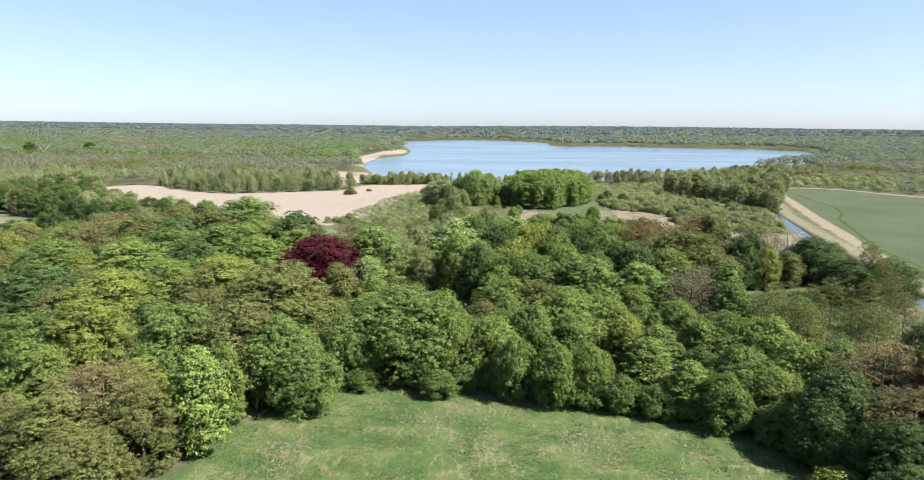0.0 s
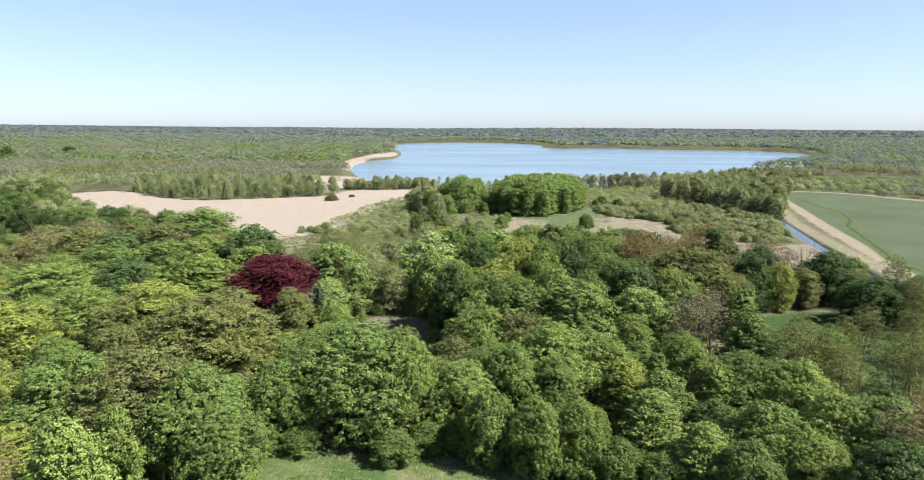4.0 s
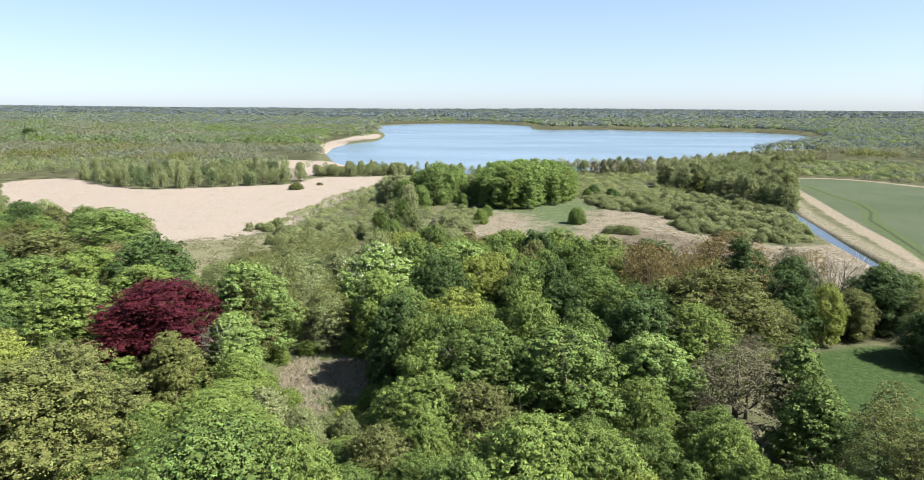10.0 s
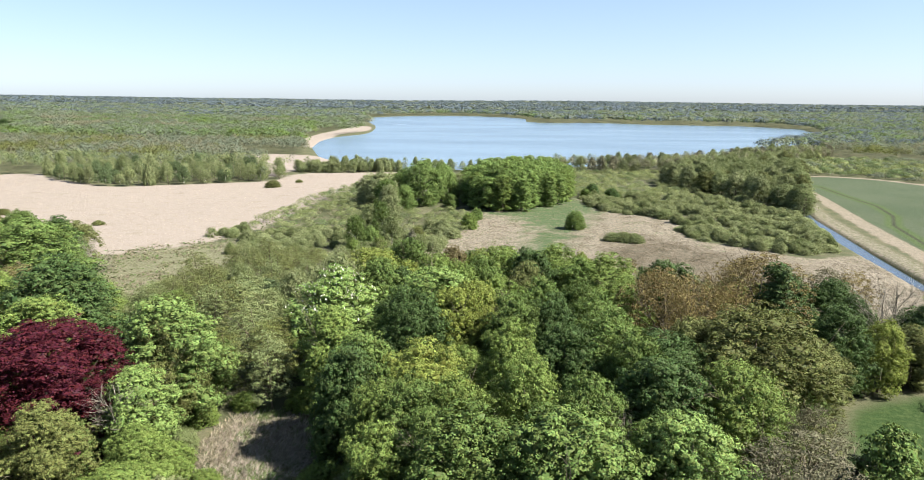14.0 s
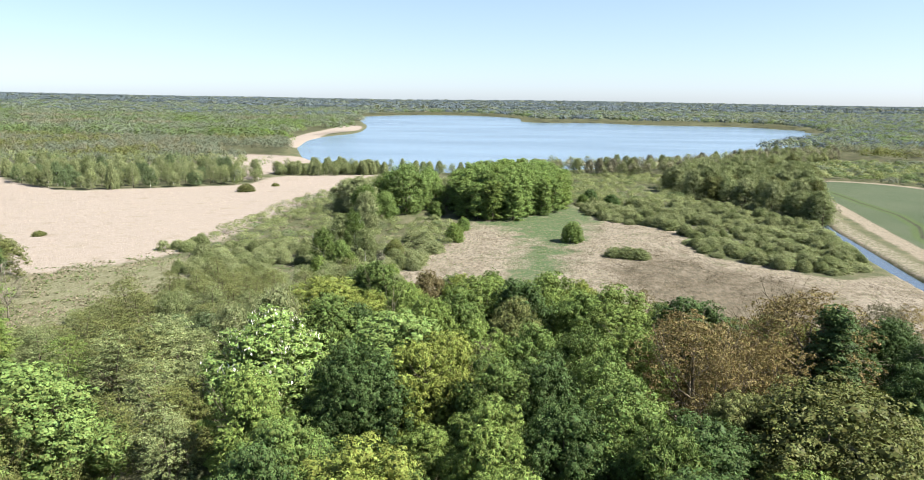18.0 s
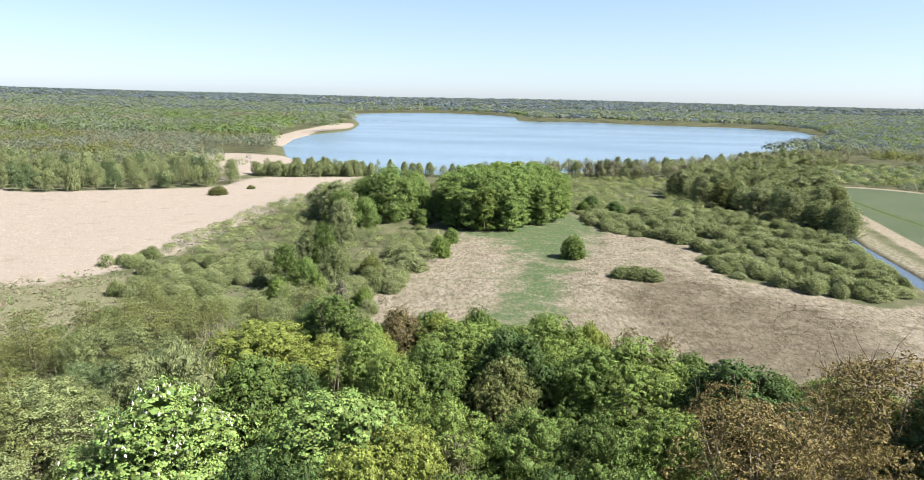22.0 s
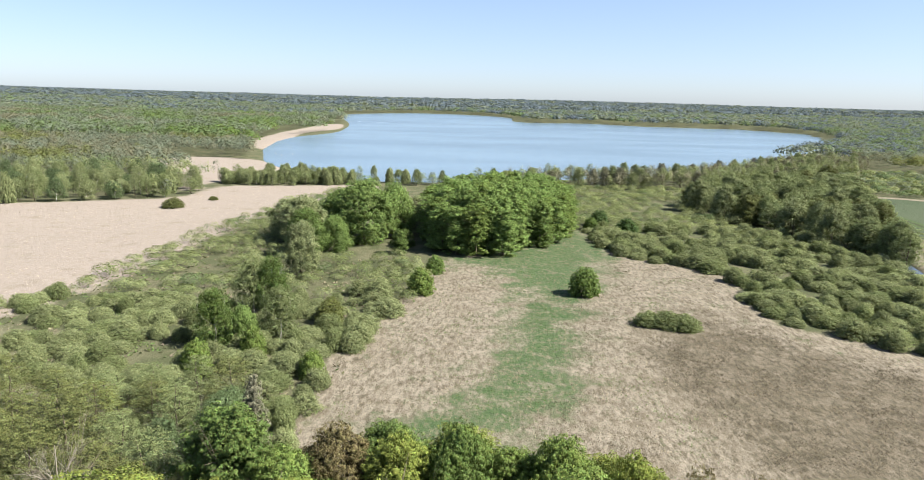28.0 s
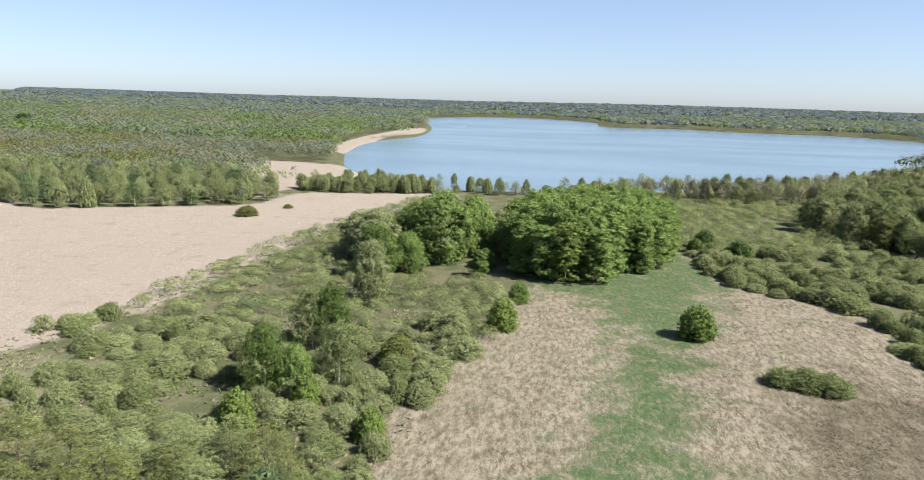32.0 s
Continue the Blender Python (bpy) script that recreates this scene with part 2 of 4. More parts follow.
    d = maths(nt, "ADD", a.outputs["Fac"], maths(nt, "MULTIPLY", maths(nt, "SUBTRACT", mid, 0.5), wobble * 2))
    d = maths(nt, "ADD", d, maths(nt, "MULTIPLY", maths(nt, "SUBTRACT", fine, 0.5), wobble))
    return ramp(nt, maths(nt, "ADD", d, offset), -width, width)


grass = mix(nt, ramp(nt, mid, 0.35, 0.65), (0.07, 0.11, 0.025), (0.12, 0.16, 0.05))
grass = mix(nt, ramp(nt, fine, 0.5, 0.75), grass, (0.17, 0.19, 0.08))
straw = mix(nt, ramp(nt, streak, 0.36, 0.6), (0.15, 0.127, 0.083), (0.41, 0.355, 0.27))
straw = mix(nt, maths(nt, "MULTIPLY", ramp(nt, patchy, 0.55, 0.64), 0.6), straw, (0.13, 0.165, 0.075))
straw = mix(nt, maths(nt, "MULTIPLY", ramp(nt, sweep, 0.48, 0.62), 0.35), straw, (0.2, 0.165, 0.11))
straw = mix(nt, maths(nt, "MULTIPLY", ramp(nt, tiny, 0.5, 0.7), 0.35), straw, (0.1, 0.11, 0.05))
scrubland = mix(nt, ramp(nt, mid, 0.4, 0.62), (0.11, 0.125, 0.058), (0.2, 0.19, 0.11))
scrubland = mix(nt, maths(nt, "MULTIPLY", ramp(nt, fine, 0.45, 0.7), 0.6), scrubland, (0.1, 0.11, 0.05))
col = mix(nt, ramp(nt, big, 0.4, 0.6), scrubland, mix(nt, 0.5, scrubland, (0.13, 0.135, 0.07)))
reed_col = mix(nt, ramp(nt, streak, 0.25, 0.75), (0.37, 0.312, 0.25), (0.475, 0.41, 0.34))
reed_col = mix(nt, maths(nt, "MULTIPLY", ramp(nt, mid, 0.55, 0.75), 0.45), reed_col, (0.26, 0.215, 0.145))
reed_col = mix(nt, maths(nt, "MULTIPLY", ramp(nt, tiny, 0.5, 0.75), 0.35), reed_col, (0.24, 0.2, 0.12))
reed_col = mix(nt, maths(nt, "MULTIPLY", ramp(nt, patchy, 0.54, 0.66), 0.45), reed_col, (0.25, 0.21, 0.135))
drift = noise_tex(nt, 0.16, 6, 0.7, stretch=(0.35, 1.5, 1))
reed_col = mix(nt, maths(nt, "MULTIPLY", ramp(nt, drift, 0.58, 0.72), 0.5), reed_col, (0.24, 0.225, 0.135))
litter = mix(nt, ramp(nt, fine, 0.4, 0.65), (0.05, 0.042, 0.025), (0.085, 0.095, 0.035))
for zone in ("westwood", "eastwood"):
    col = mix(nt, zone_mask(zone, 2.0, 3), col, litter)
col = mix(nt, maths(nt, "MULTIPLY", zone_mask("marsh", 6, 12), 0.8), col, mix(nt, ramp(nt, streak, 0.35, 0.65), (0.17, 0.175, 0.085), (0.33, 0.31, 0.2)))
for zone in ("reed", "bay", "spit", "strip", "beach"):
    col = mix(nt, zone_mask(zone, 2.5, 5, 5.0), col, reed_col)
col = mix(nt, zone_mask("clearing", 1.5, 5, 5.0), col, straw)
sedge = mix(nt, ramp(nt, streak, 0.36, 0.64), (0.1, 0.088, 0.056), (0.2, 0.166, 0.11))
col = mix(nt, maths(nt, "MULTIPLY", zone_mask("sedge", 8, 16), maths(nt, "ADD", maths(nt, "MULTIPLY", ramp(nt, patchy, 0.4, 0.55), 0.3), 0.58)), col, sedge)
lane = mix(nt, ramp(nt, fine, 0.35, 0.7), (0.06, 0.12, 0.042), (0.12, 0.175, 0.07))
lane = mix(nt, maths(nt, "MULTIPLY", ramp(nt, streak, 0.48, 0.62), 0.8), lane, (0.24, 0.21, 0.13))
col = mix(nt, maths(nt, "MULTIPLY", zone_mask("lane", 7.0, 22), ramp(nt, maths(nt, "ADD", patchy, maths(nt, "MULTIPLY", streak, 0.5)), 0.54, 0.76)), col, lane)
meadow = mix(nt, ramp(nt, mid, 0.35, 0.65), (0.07, 0.125, 0.034), (0.135, 0.19, 0.06))
meadow = mix(nt, maths(nt, "MULTIPLY", ramp(nt, fine, 0.45, 0.7), 0.6), meadow, (0.155, 0.19, 0.075))
meadow = mix(nt, maths(nt, "MULTIPLY", ramp(nt, maths(nt, "ADD", maths(nt, "MULTIPLY", mid, 0.7), maths(nt, "MULTIPLY", tiny, 0.5)), 0.69, 0.8), 0.7), meadow, (0.33, 0.29, 0.18))
meadow = mix(nt, maths(nt, "MULTIPLY", ramp(nt, patchy, 0.5, 0.6), 0.75), meadow, (0.2, 0.195, 0.09))
meadow = mix(nt, maths(nt, "MULTIPLY", ramp(nt, sweep, 0.5, 0.6), 0.45), meadow, (0.05, 0.12, 0.035))
meadow = mix(nt, maths(nt, "MULTIPLY", ramp(nt, maths(nt, "ADD", streak, maths(nt, "MULTIPLY", sweep, -0.6)), 0.24, 0.34), 0.55), meadow, (0.34, 0.3, 0.19))
col = mix(nt, zone_mask("meadow", 1.0, 3, 4.0), col, meadow)
col = mix(nt, zone_mask("glade", 1.5, 3), col, mix(nt, ramp(nt, fine, 0.4, 0.7), (0.045, 0.085, 0.022), (0.085, 0.125, 0.04)))
col = mix(nt, zone_mask("slough", 1.0, 3), col, mix(nt, ramp(nt, fine, 0.4, 0.65), (0.13, 0.14, 0.055), (0.34, 0.29, 0.19)))
rows = noise_tex(nt, 0.25, 3, 0.6, stretch=(1.0, 0.08, 1))
crop = mix(nt, ramp(nt, big, 0.35, 0.65), (0.088, 0.118, 0.062), (0.112, 0.138, 0.078))
crop = mix(nt, maths(nt, "MULTIPLY", ramp(nt, rows, 0.5, 0.75), 0.45), crop, (0.075, 0.115, 0.042))
col = mix(nt, zone_mask("field", 1.0, 2.0, 7.0), col, mix(nt, 0.5, straw, (0.34, 0.29, 0.21)))
col = mix(nt, zone_mask("field", 0.8, 0.8), col, crop)
col = mix(nt, zone_mask("farfields", 20, 5), col, mix(nt, ramp(nt, big, 0.4, 0.6), (0.2, 0.26, 0.13), (0.34, 0.34, 0.22)))
col = mix(nt, zone_mask("leftfield", 0.8, 1), col, mix(nt, ramp(nt, rows, 0.35, 0.65), (0.2, 0.21, 0.11), (0.28, 0.27, 0.16)))
dt = nt.nodes.new("ShaderNodeAttribute")
dt.attribute_name = "ditch"
edge = maths(nt, "ADD", dt.outputs["Fac"], maths(nt, "MULTIPLY", maths(nt, "SUBTRACT", fine, 0.5), 2.0))
col = mix(nt, maths(nt, "SUBTRACT", 1.0, ramp(nt, edge, 2.2, 4.5)), col, mix(nt, ramp(nt, fine, 0.4, 0.6), (0.075, 0.12, 0.04), (0.115, 0.15, 0.055)))
col = mix(nt, maths(nt, "SUBTRACT", 1.0, ramp(nt, edge, 0.1, 1.3)), col, (0.06, 0.065, 0.04))
ca = nt.nodes.new("ShaderNodeAttribute")
ca.attribute_name = "canal"
wob = maths(nt, "ADD", ca.outputs["Fac"], maths(nt, "MULTIPLY", maths(nt, "SUBTRACT", mid, 0.5), 6))
verge = maths(nt, "MULTIPLY", ramp(nt, wob, 1.5, 3.5), maths(nt, "SUBTRACT", 1.0, ramp(nt, wob, 8.5, 12)))
col = mix(nt, verge, col, mix(nt, ramp(nt, fine, 0.42, 0.62), mix(nt, 0.4, straw, (0.34, 0.295, 0.22)), (0.17, 0.175, 0.095)))
bed = maths(nt, "SUBTRACT", 1.0, ramp(nt, maths(nt, "ABSOLUTE", ca.outputs["Fac"]), 2.2, 3.6))
col = mix(nt, bed, col, (0.06, 0.07, 0.03))
la = nt.nodes.new("ShaderNodeAttribute")
la.attribute_name = "lake"
col = mix(nt, ramp(nt, la.outputs["Fac"], 1, 5), col, (0.05, 0.06, 0.05))
col = mix(nt, 1.0, col, (0.49, 0.495, 0.505), "MULTIPLY")
nt.links.new(col, b.inputs["Base Color"])
bp = nd(nt, "Bump", Strength=0.9, Distance=0.35)
nt.links.new(maths(nt, "ADD", fine, maths(nt, "MULTIPLY", tiny, 0.6)), bp.inputs["Height"])
nt.links.new(bp.outputs[0], b.inputs["Normal"])
ground_mesh.materials.append(m)
tagged(new("ground", ground_mesh), "flat valley floor of grass, pale reeds and dry sedge", "ground", kind="structure")


def water_material(name, tone, ripple):
    m, nt, b = mat_base(name, 0.12, 0.5)
    n1 = noise_tex(nt, ripple, 3, 0.6, stretch=(0.5, 1.4, 1))
    n2 = noise_tex(nt, 0.006, 4, 0.6, stretch=(0.5, 1.6, 1))
    nt.links.new(mix(nt, ramp(nt, n2, 0.35, 0.7), tone, tuple(0.8 * c for c in tone)), b.inputs["Base Color"])
    nt.links.new(maths(nt, "ADD", maths(nt, "MULTIPLY", n2, 0.25), 0.1), b.inputs["Roughness"])
    bp = nd(nt, "Bump", Strength=0.35, Distance=0.3)
    nt.links.new(n1, bp.inputs["Height"])
    nt.links.new(bp.outputs[0], b.inputs["Normal"])
    return m


def sheet(name, verts, faces, material):
    me = bpy.data.meshes.new(name)
    me.from_pydata(verts, [], faces)
    me.materials.append(material)
    return new(name, me)


lake_edge = inside_depth(fx, fy, LAKE) > -9
quads = [q for q in zip(ij, ij + 1, ij + nx + 1, ij + nx) if lake_edge[list(q)].any()]
used = sorted({int(v) for q in quads for v in q})
slot = {v: i for i, v in enumerate(used)}
lake = sheet("lake_water", [(float(fx[v]), float(fy[v]), -0.75) for v in used], [tuple(slot[int(v)] for v in q) for q in quads],
             water_material("lake_water", (0.1, 0.145, 0.18), 0.35))
tagged(lake, "wide blue lake rippled by the wind", "lake", kind="structure")
ys = np.arange(-110, 775, 5.0)
side = [(float(canal_x(y)) + s, float(y), -1.05) for y in ys for s in (-3.6, 3.6)]
canal = sheet("canal_water", side, [(2 * i, 2 * i + 1, 2 * i + 3, 2 * i + 2) for i in range(len(ys) - 1)],
              water_material("canal_water", (0.05, 0.07, 0.09), 0.8))
tagged(canal, "narrow straight drainage canal reflecting the sky", "canal", kind="structure")

# ---- plants ----
rng = np.random.default_rng(7)


def unit(n, r=rng):
    v = r.normal(size=(n, 3))
    return v / np.linalg.norm(v, axis=1)[:, None]


def leaf_quads(pos, way, size, r=rng, slim=0.6, droop=0.0):
    """Verts of kite-shaped, slightly folded sprays of leaves at pos, facing way."""
    n = len(pos)
    way = way / np.linalg.norm(way, axis=1)[:, None]
    side = np.cross(way, unit(n, r))
    side[:, 2] -= droop
    side = side / np.linalg.norm(side, axis=1)[:, None]
    over = np.cross(way, side)
    s = (size * r.uniform(0.6, 1.35, n))[:, None]
    a = pos + side * s * 0.62
    c = pos - side * s * 0.5
    bend = way * s * 0.14
    k = r.uniform(-0.15, 0.25, n)[:, None]
    return np.stack([a, pos + over * s * slim * 0.5 - bend + side * s * k, c, pos - over * s * slim * 0.5 - bend + side * s * k * 0.5], 1)


def quads_mesh(name, verts, material, spray=None):
    """One mesh from an (n, 4, 3) array of loose kites; spray: a shade between 0 and 1 for each of them."""
    n = len(verts)
    me = bpy.data.meshes.new(name)
    me.vertices.add(n * 4)
    me.vertices.foreach_set("co", verts.reshape(-1).astype(np.float32))
    me.loops.add(n * 4)
    me.loops.foreach_set("vertex_index", np.arange(n * 4, dtype=np.int32))
    me.polygons.add(n)
    me.polygons.foreach_set("loop_start", np.arange(0, n * 4, 4, dtype=np.int32))
    me.update(calc_edges=True)
    shade = np.full(n, 0.5) if spray is None else spray
    me.attributes.new("spray", "FLOAT", "POINT").data.foreach_set("value", np.repeat(shade, 4).astype(np.float32))
    me.materials.append(material)
    return me


def lobed_cloud(lobes, cover, clump, leaf, r=rng, slim=0.6, droop=0.0, loose=0.45, core=(0, 0, 8), fill=0.25, per=20):
    """Leaves in small rounded sprays over a set of lobes (x, y, z, rx, rz), thin on the sides that face the core.
    Gives the kites and the tone of the spray each belongs to; inner kites get a low one, as painted crown shade."""
    out, shade = [], []
    for x, y, z, rx, rz in lobes:
        mid, axes = np.array((x, y, z)), np.array((rx, rx, rz))
        n = max(8, int(cover * 4 * math.pi * rx * rz / (2.2 * clump * clump)))
        d = unit(n, r)
        out_way = mid - np.array(core)
        out_way = out_way / (np.linalg.norm(out_way) + 1e-6)
        d = d[(d @ out_way + 0.35 * d[:, 2]) > r.uniform(-1.0, 0.15, len(d))]
        heart = mid + d * axes * r.uniform(0.74, 1.2, len(d))[:, None]
        size = clump * r.uniform(0.6, 1.35, len(d))
        tone = r.random(len(d))
        d, heart, size, tone = (np.repeat(v, per, 0) for v in (d, heart, size, tone))
        e = unit(len(d), r) + 0.55 * d + (0, 0, 0.45 - droop * 0.3)
        e = e / np.linalg.norm(e, axis=1)[:, None]
        p = heart + e * size[:, None] * np.array((1, 1, 0.65 + 0.4 * droop)) * r.uniform(0.7, 1.08, len(d))[:, None]
        out.append(leaf_quads(p, e + 0.3 * d + loose * r.normal(size=d.shape), leaf, r, slim, droop))
        shade.append(tone)
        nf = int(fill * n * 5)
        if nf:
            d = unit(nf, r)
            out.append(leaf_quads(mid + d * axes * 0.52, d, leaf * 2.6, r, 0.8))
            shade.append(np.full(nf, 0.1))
    return np.concatenate(out), np.concatenate(shade)


def tube(bm, points, radii, sides=7, root=None):
    """A tapered limb through points, grown onto a root vertex if there is one."""
    rings, pts = [], [Vector(p) for p in points]
    for i, (p, rad) in enumerate(zip(pts, radii)):
        way = (pts[min(i + 1, len(pts) - 1)] - pts[max(i - 1, 0)]).normalized()
        a = way.orthogonal().normalized()
        c = way.cross(a)
        rings.append([bm.verts.new(p + (a * math.cos(k * math.tau / sides) + c * math.sin(k * math.tau / sides)) * rad) for k in range(sides)])
    for q, s in zip(rings, rings[1:]):
        for k in range(sides):
            bm.faces.new((q[k], q[(k + 1) % sides], s[(k + 1) % sides], s[k]))
    bm.faces.new(rings[-1])
    bm.faces.new(rings[0][::-1])
    if root is not None:
        bm.faces.new((root, rings[0][0], rings[0][1]))
    return rings


def finish(bm, name, material, smooth=True):
    me = bpy.data.meshes.new(name)
    bm.to_mesh(me)
    bm.free()
    if smooth:
        me.shade_smooth()
    me.materials.append(material)
    return me


def part(name, mesh, parent, label=""):
    ob = new(name, mesh)
    ob.parent = parent
    return tagged(ob, label) if label else ob


def limb_mesh(start, end, r0, r, twigs=5, sides=5, material=None, sag=0.0):
    """A limb that bends upward and forks into twigs."""
    bm = bmesh.new()
    a, b = np.array(start), np.array(end)
    span = np.linalg.norm(b - a)
    pts = [a + (b - a) * s + np.array((0, 0, math.sin(s * math.pi) * span * (0.1 - sag))) + r.normal(size=3) * span * 0.025 * (s > 0) for s in np.linspace(0, 1, 6)]
    main = tube(bm, pts, [r0 * (1 - 0.8 * s) for s in np.linspace(0, 1, 6)], sides)
    for _ in range(twigs):
        s = r.uniform(0.35, 0.98)
        o = a + (b - a) * s + np.array((0, 0, math.sin(s * math.pi) * span * (0.1 - sag)))
        w = (b - a) / span + r.normal(size=3) * 0.65 + np.array((0, 0, 0.35 - sag))
        e = o + w * span * r.uniform(0.2, 0.5)
        mid = (o + e) / 2 + r.normal(size=3) * span * 0.03
        fork = tube(bm, [o, mid, e], [r0 * 0.4 * (1 - 0.6 * s), r0 * 0.25, r0 * 0.07], 4, main[int(s * 5)][0])
        for _ in range(2):
            e2 = mid + (w + r.normal(size=3) * 0.8) * span * r.uniform(0.12, 0.28)
            tube(bm, [mid, (mid + e2) / 2 + r.normal(size=3) * 0.1, e2], [r0 * 0.16, r0 * 0.1, r0 * 0.04], 3, fork[1][0])
    return finish(bm, "limb", material or BARK)


def trunk_mesh(h, r0, r, lean=0.03, material=None):
    bm = bmesh.new()
    ss = np.linspace(0, 1, 8)
    wob = np.cumsum(r.normal(size=(8, 2)) * h * lean / 3, 0)
    wob[0] = 0
    tube(bm, [(w[0], w[1], s * h) for w, s in zip(wob, ss)], [r0 * (1.35 if s == 0 else 1.0 - 0.8 * s) for s in ss], 8)
    return finish(bm, "trunk", material or BARK)


def tree_kind(name, height, wide, seed, lobes, cover, leaf, base=0.25, trunk_r=0.32, limbs=2, slim=0.62, droop=0.0, loose=0.45,
              profile=lambda s: math.sqrt(max(0.04, 1 - ((s - 0.36) / 0.66) ** 2)), lobe_size=0.34, fill=0.25, bark=None, twigs=5, flowers=0, high=0.8, clump=0.52):
    """One model of a tree at the origin: an Empty with trunk, limbs and crown. base: where the crown starts; profile: crown radius by height."""
    r = np.random.default_rng(seed)
    top = tagged(new(name), category="tree")
    stem = part("trunk", trunk_mesh(height * high, trunk_r, r, material=bark), top)
    for k in range(limbs):
        ang = k * 2.4 + r.uniform(0, 0.8)
        z0 = height * r.uniform(base * 0.9, 0.6)
        reach = wide * r.uniform(0.55, 0.85)
        part("limb", limb_mesh((0, 0, z0), (math.cos(ang) * reach, math.sin(ang) * reach, z0 + height * r.uniform(0.12, 0.3)),
                               trunk_r * 0.42, r, twigs, material=bark), stem)
    if lobes:
        spots = []
        for k in range(lobes):
            s = ((k + r.uniform(0, 1)) / lobes) ** 0.85
            rad = wide * profile(s)
            ang = k * 2.39996 + r.uniform(-0.5, 0.5)
            size = wide * lobe_size * r.uniform(0.55, 1.4) * (0.75 + 0.25 * profile(s))
            d = max(0.0, rad - size * 0.75) * r.uniform(0.7, 1.2)
            z = height * base + s * height * (1 - base) - size * (0.75 * s) + height * r.uniform(-0.04, 0.03)
            spots.append((math.cos(ang) * d, math.sin(ang) * d, z, size, size * r.uniform(0.65, 0.9)))
        spots.append((0, 0, height * (base + 1) / 2, wide * 0.6, height * (1 - base) * 0.38))
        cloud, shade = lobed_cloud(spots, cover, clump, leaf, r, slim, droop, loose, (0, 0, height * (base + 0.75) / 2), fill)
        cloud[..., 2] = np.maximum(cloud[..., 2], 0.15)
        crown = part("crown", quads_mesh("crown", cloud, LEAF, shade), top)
        if flowers:
            p = []
            for x, y, z, rx, rz in spots[:-1]:
                d = unit(flowers, r)
                d[:, 2] = np.abs(d[:, 2])
                p.append(np.array((x, y, z)) + d * np.array((rx, rx, rz)) * 1.1)
            p = np.concatenate(p)
            up = np.tile((0.0, 0.0, 0.6), (len(p), 1)) + r.normal(size=p.shape) * 0.4
            part("blossom", quads_mesh("blossom", leaf_quads(p, np.cross(up, unit(len(p), r)) + 0.01, 0.42, r, 0.5, -2.0), FLOWER), crown, "white flower candles")
    top["model_h"], top["model_r"] = float(height), float(wide)
    return top


def cone(s):
    return max(0.06, 1 - s) ** 0.8


def pillar(s):
    return math.sqrt(max(0.05, 1 - ((s - 0.4) / 0.63) ** 4))


MODELS = {
    "broad": [tree_kind(n, 19, 7.5, 11 + i, 50 + 6 * i, 1.1, 0.22, base=0.08, loose=0.3 + 0.04 * i, lobe_size=0.27 - 0.012 * i)
              for i, n in enumerate(("lime_tree", "oak_tree", "lime_tree", "ash_tree"))],
    "maple": [tree_kind("maple_tree", 15, 7.5, 31 + i, 58, 1.1, 0.22, base=0.02, loose=0.28, lobe_size=0.27) for i in range(2)],
    "chestnut": [tree_kind("horse_chestnut", 20, 7.5, 41 + i, 56, 1.1, 0.26, base=0.04, loose=0.25, lobe_size=0.25, slim=0.7, clump=0.6) for i in range(2)],
    "flowering": [tree_kind("flowering_chestnut", 20, 7.5, 45, 56, 1.1, 0.26, base=0.04, loose=0.25, lobe_size=0.25, slim=0.7, clump=0.6, flowers=16)],
    "young": [tree_kind("young_tree", 14, 3.3, 51 + i, 30, 1.0, 0.25, base=0.06, trunk_r=0.18, profile=lambda s: math.sin(math.pi * (0.22 + 0.75 * s)) ** 0.7, lobe_size=0.42, clump=0.5) for i in range(3)],
    "poplar": [tree_kind("aspen", 18, 3.0, 61 + i, 38, 1.0, 0.26, base=0.03, trunk_r=0.2, profile=pillar, lobe_size=0.4, loose=0.6, clump=0.5) for i in range(3)],
    "birch": [tree_kind("birch", 14, 4, 71 + i, 36, 0.8, 0.22, base=0.12, trunk_r=0.16, bark=BIRCH, droop=1.2, slim=0.42, loose=0.8, lobe_size=0.36, clump=0.5,
                        profile=lambda s: math.sin(math.pi * (0.25 + 0.66 * s)) ** 0.7) for i in range(2)],
    "alder": [tree_kind("alder", 16, 3.4, 81 + i, 38, 0.62, 0.18, base=0.15, trunk_r=0.16, limbs=4, twigs=6, profile=lambda s: math.sin(math.pi * (0.25 + 0.66 * s)) ** 0.7,
                        lobe_size=0.3, loose=0.8, fill=0.0, high=0.95, clump=0.45) for i in range(3)],
    "thin": [tree_kind("sparse_oak", 19, 6.2, 91 + i, 48, 0.5, 0.2, limbs=8, twigs=8, loose=0.8, fill=0.0, lobe_size=0.26, trunk_r=0.36, clump=0.5) for i in range(2)],
    "bare": [tree_kind("bare_tree", 15, 5.5, 101 + i, 0, 0, 0, limbs=14, twigs=11, base=0.2, bark=TWIG, trunk_r=0.24, high=0.9) for i in range(2)],
    "conifer": [tree_kind("conifer", 20, 3.4, 111, 46, 1.0, 0.3, base=0.05, profile=cone, lobe_size=0.3, trunk_r=0.25, high=0.95, clump=0.5)],
}


def shrub_kind(name, height, wide, seed, lobes, clump, leaf, loose=0.6, slim=0.45):
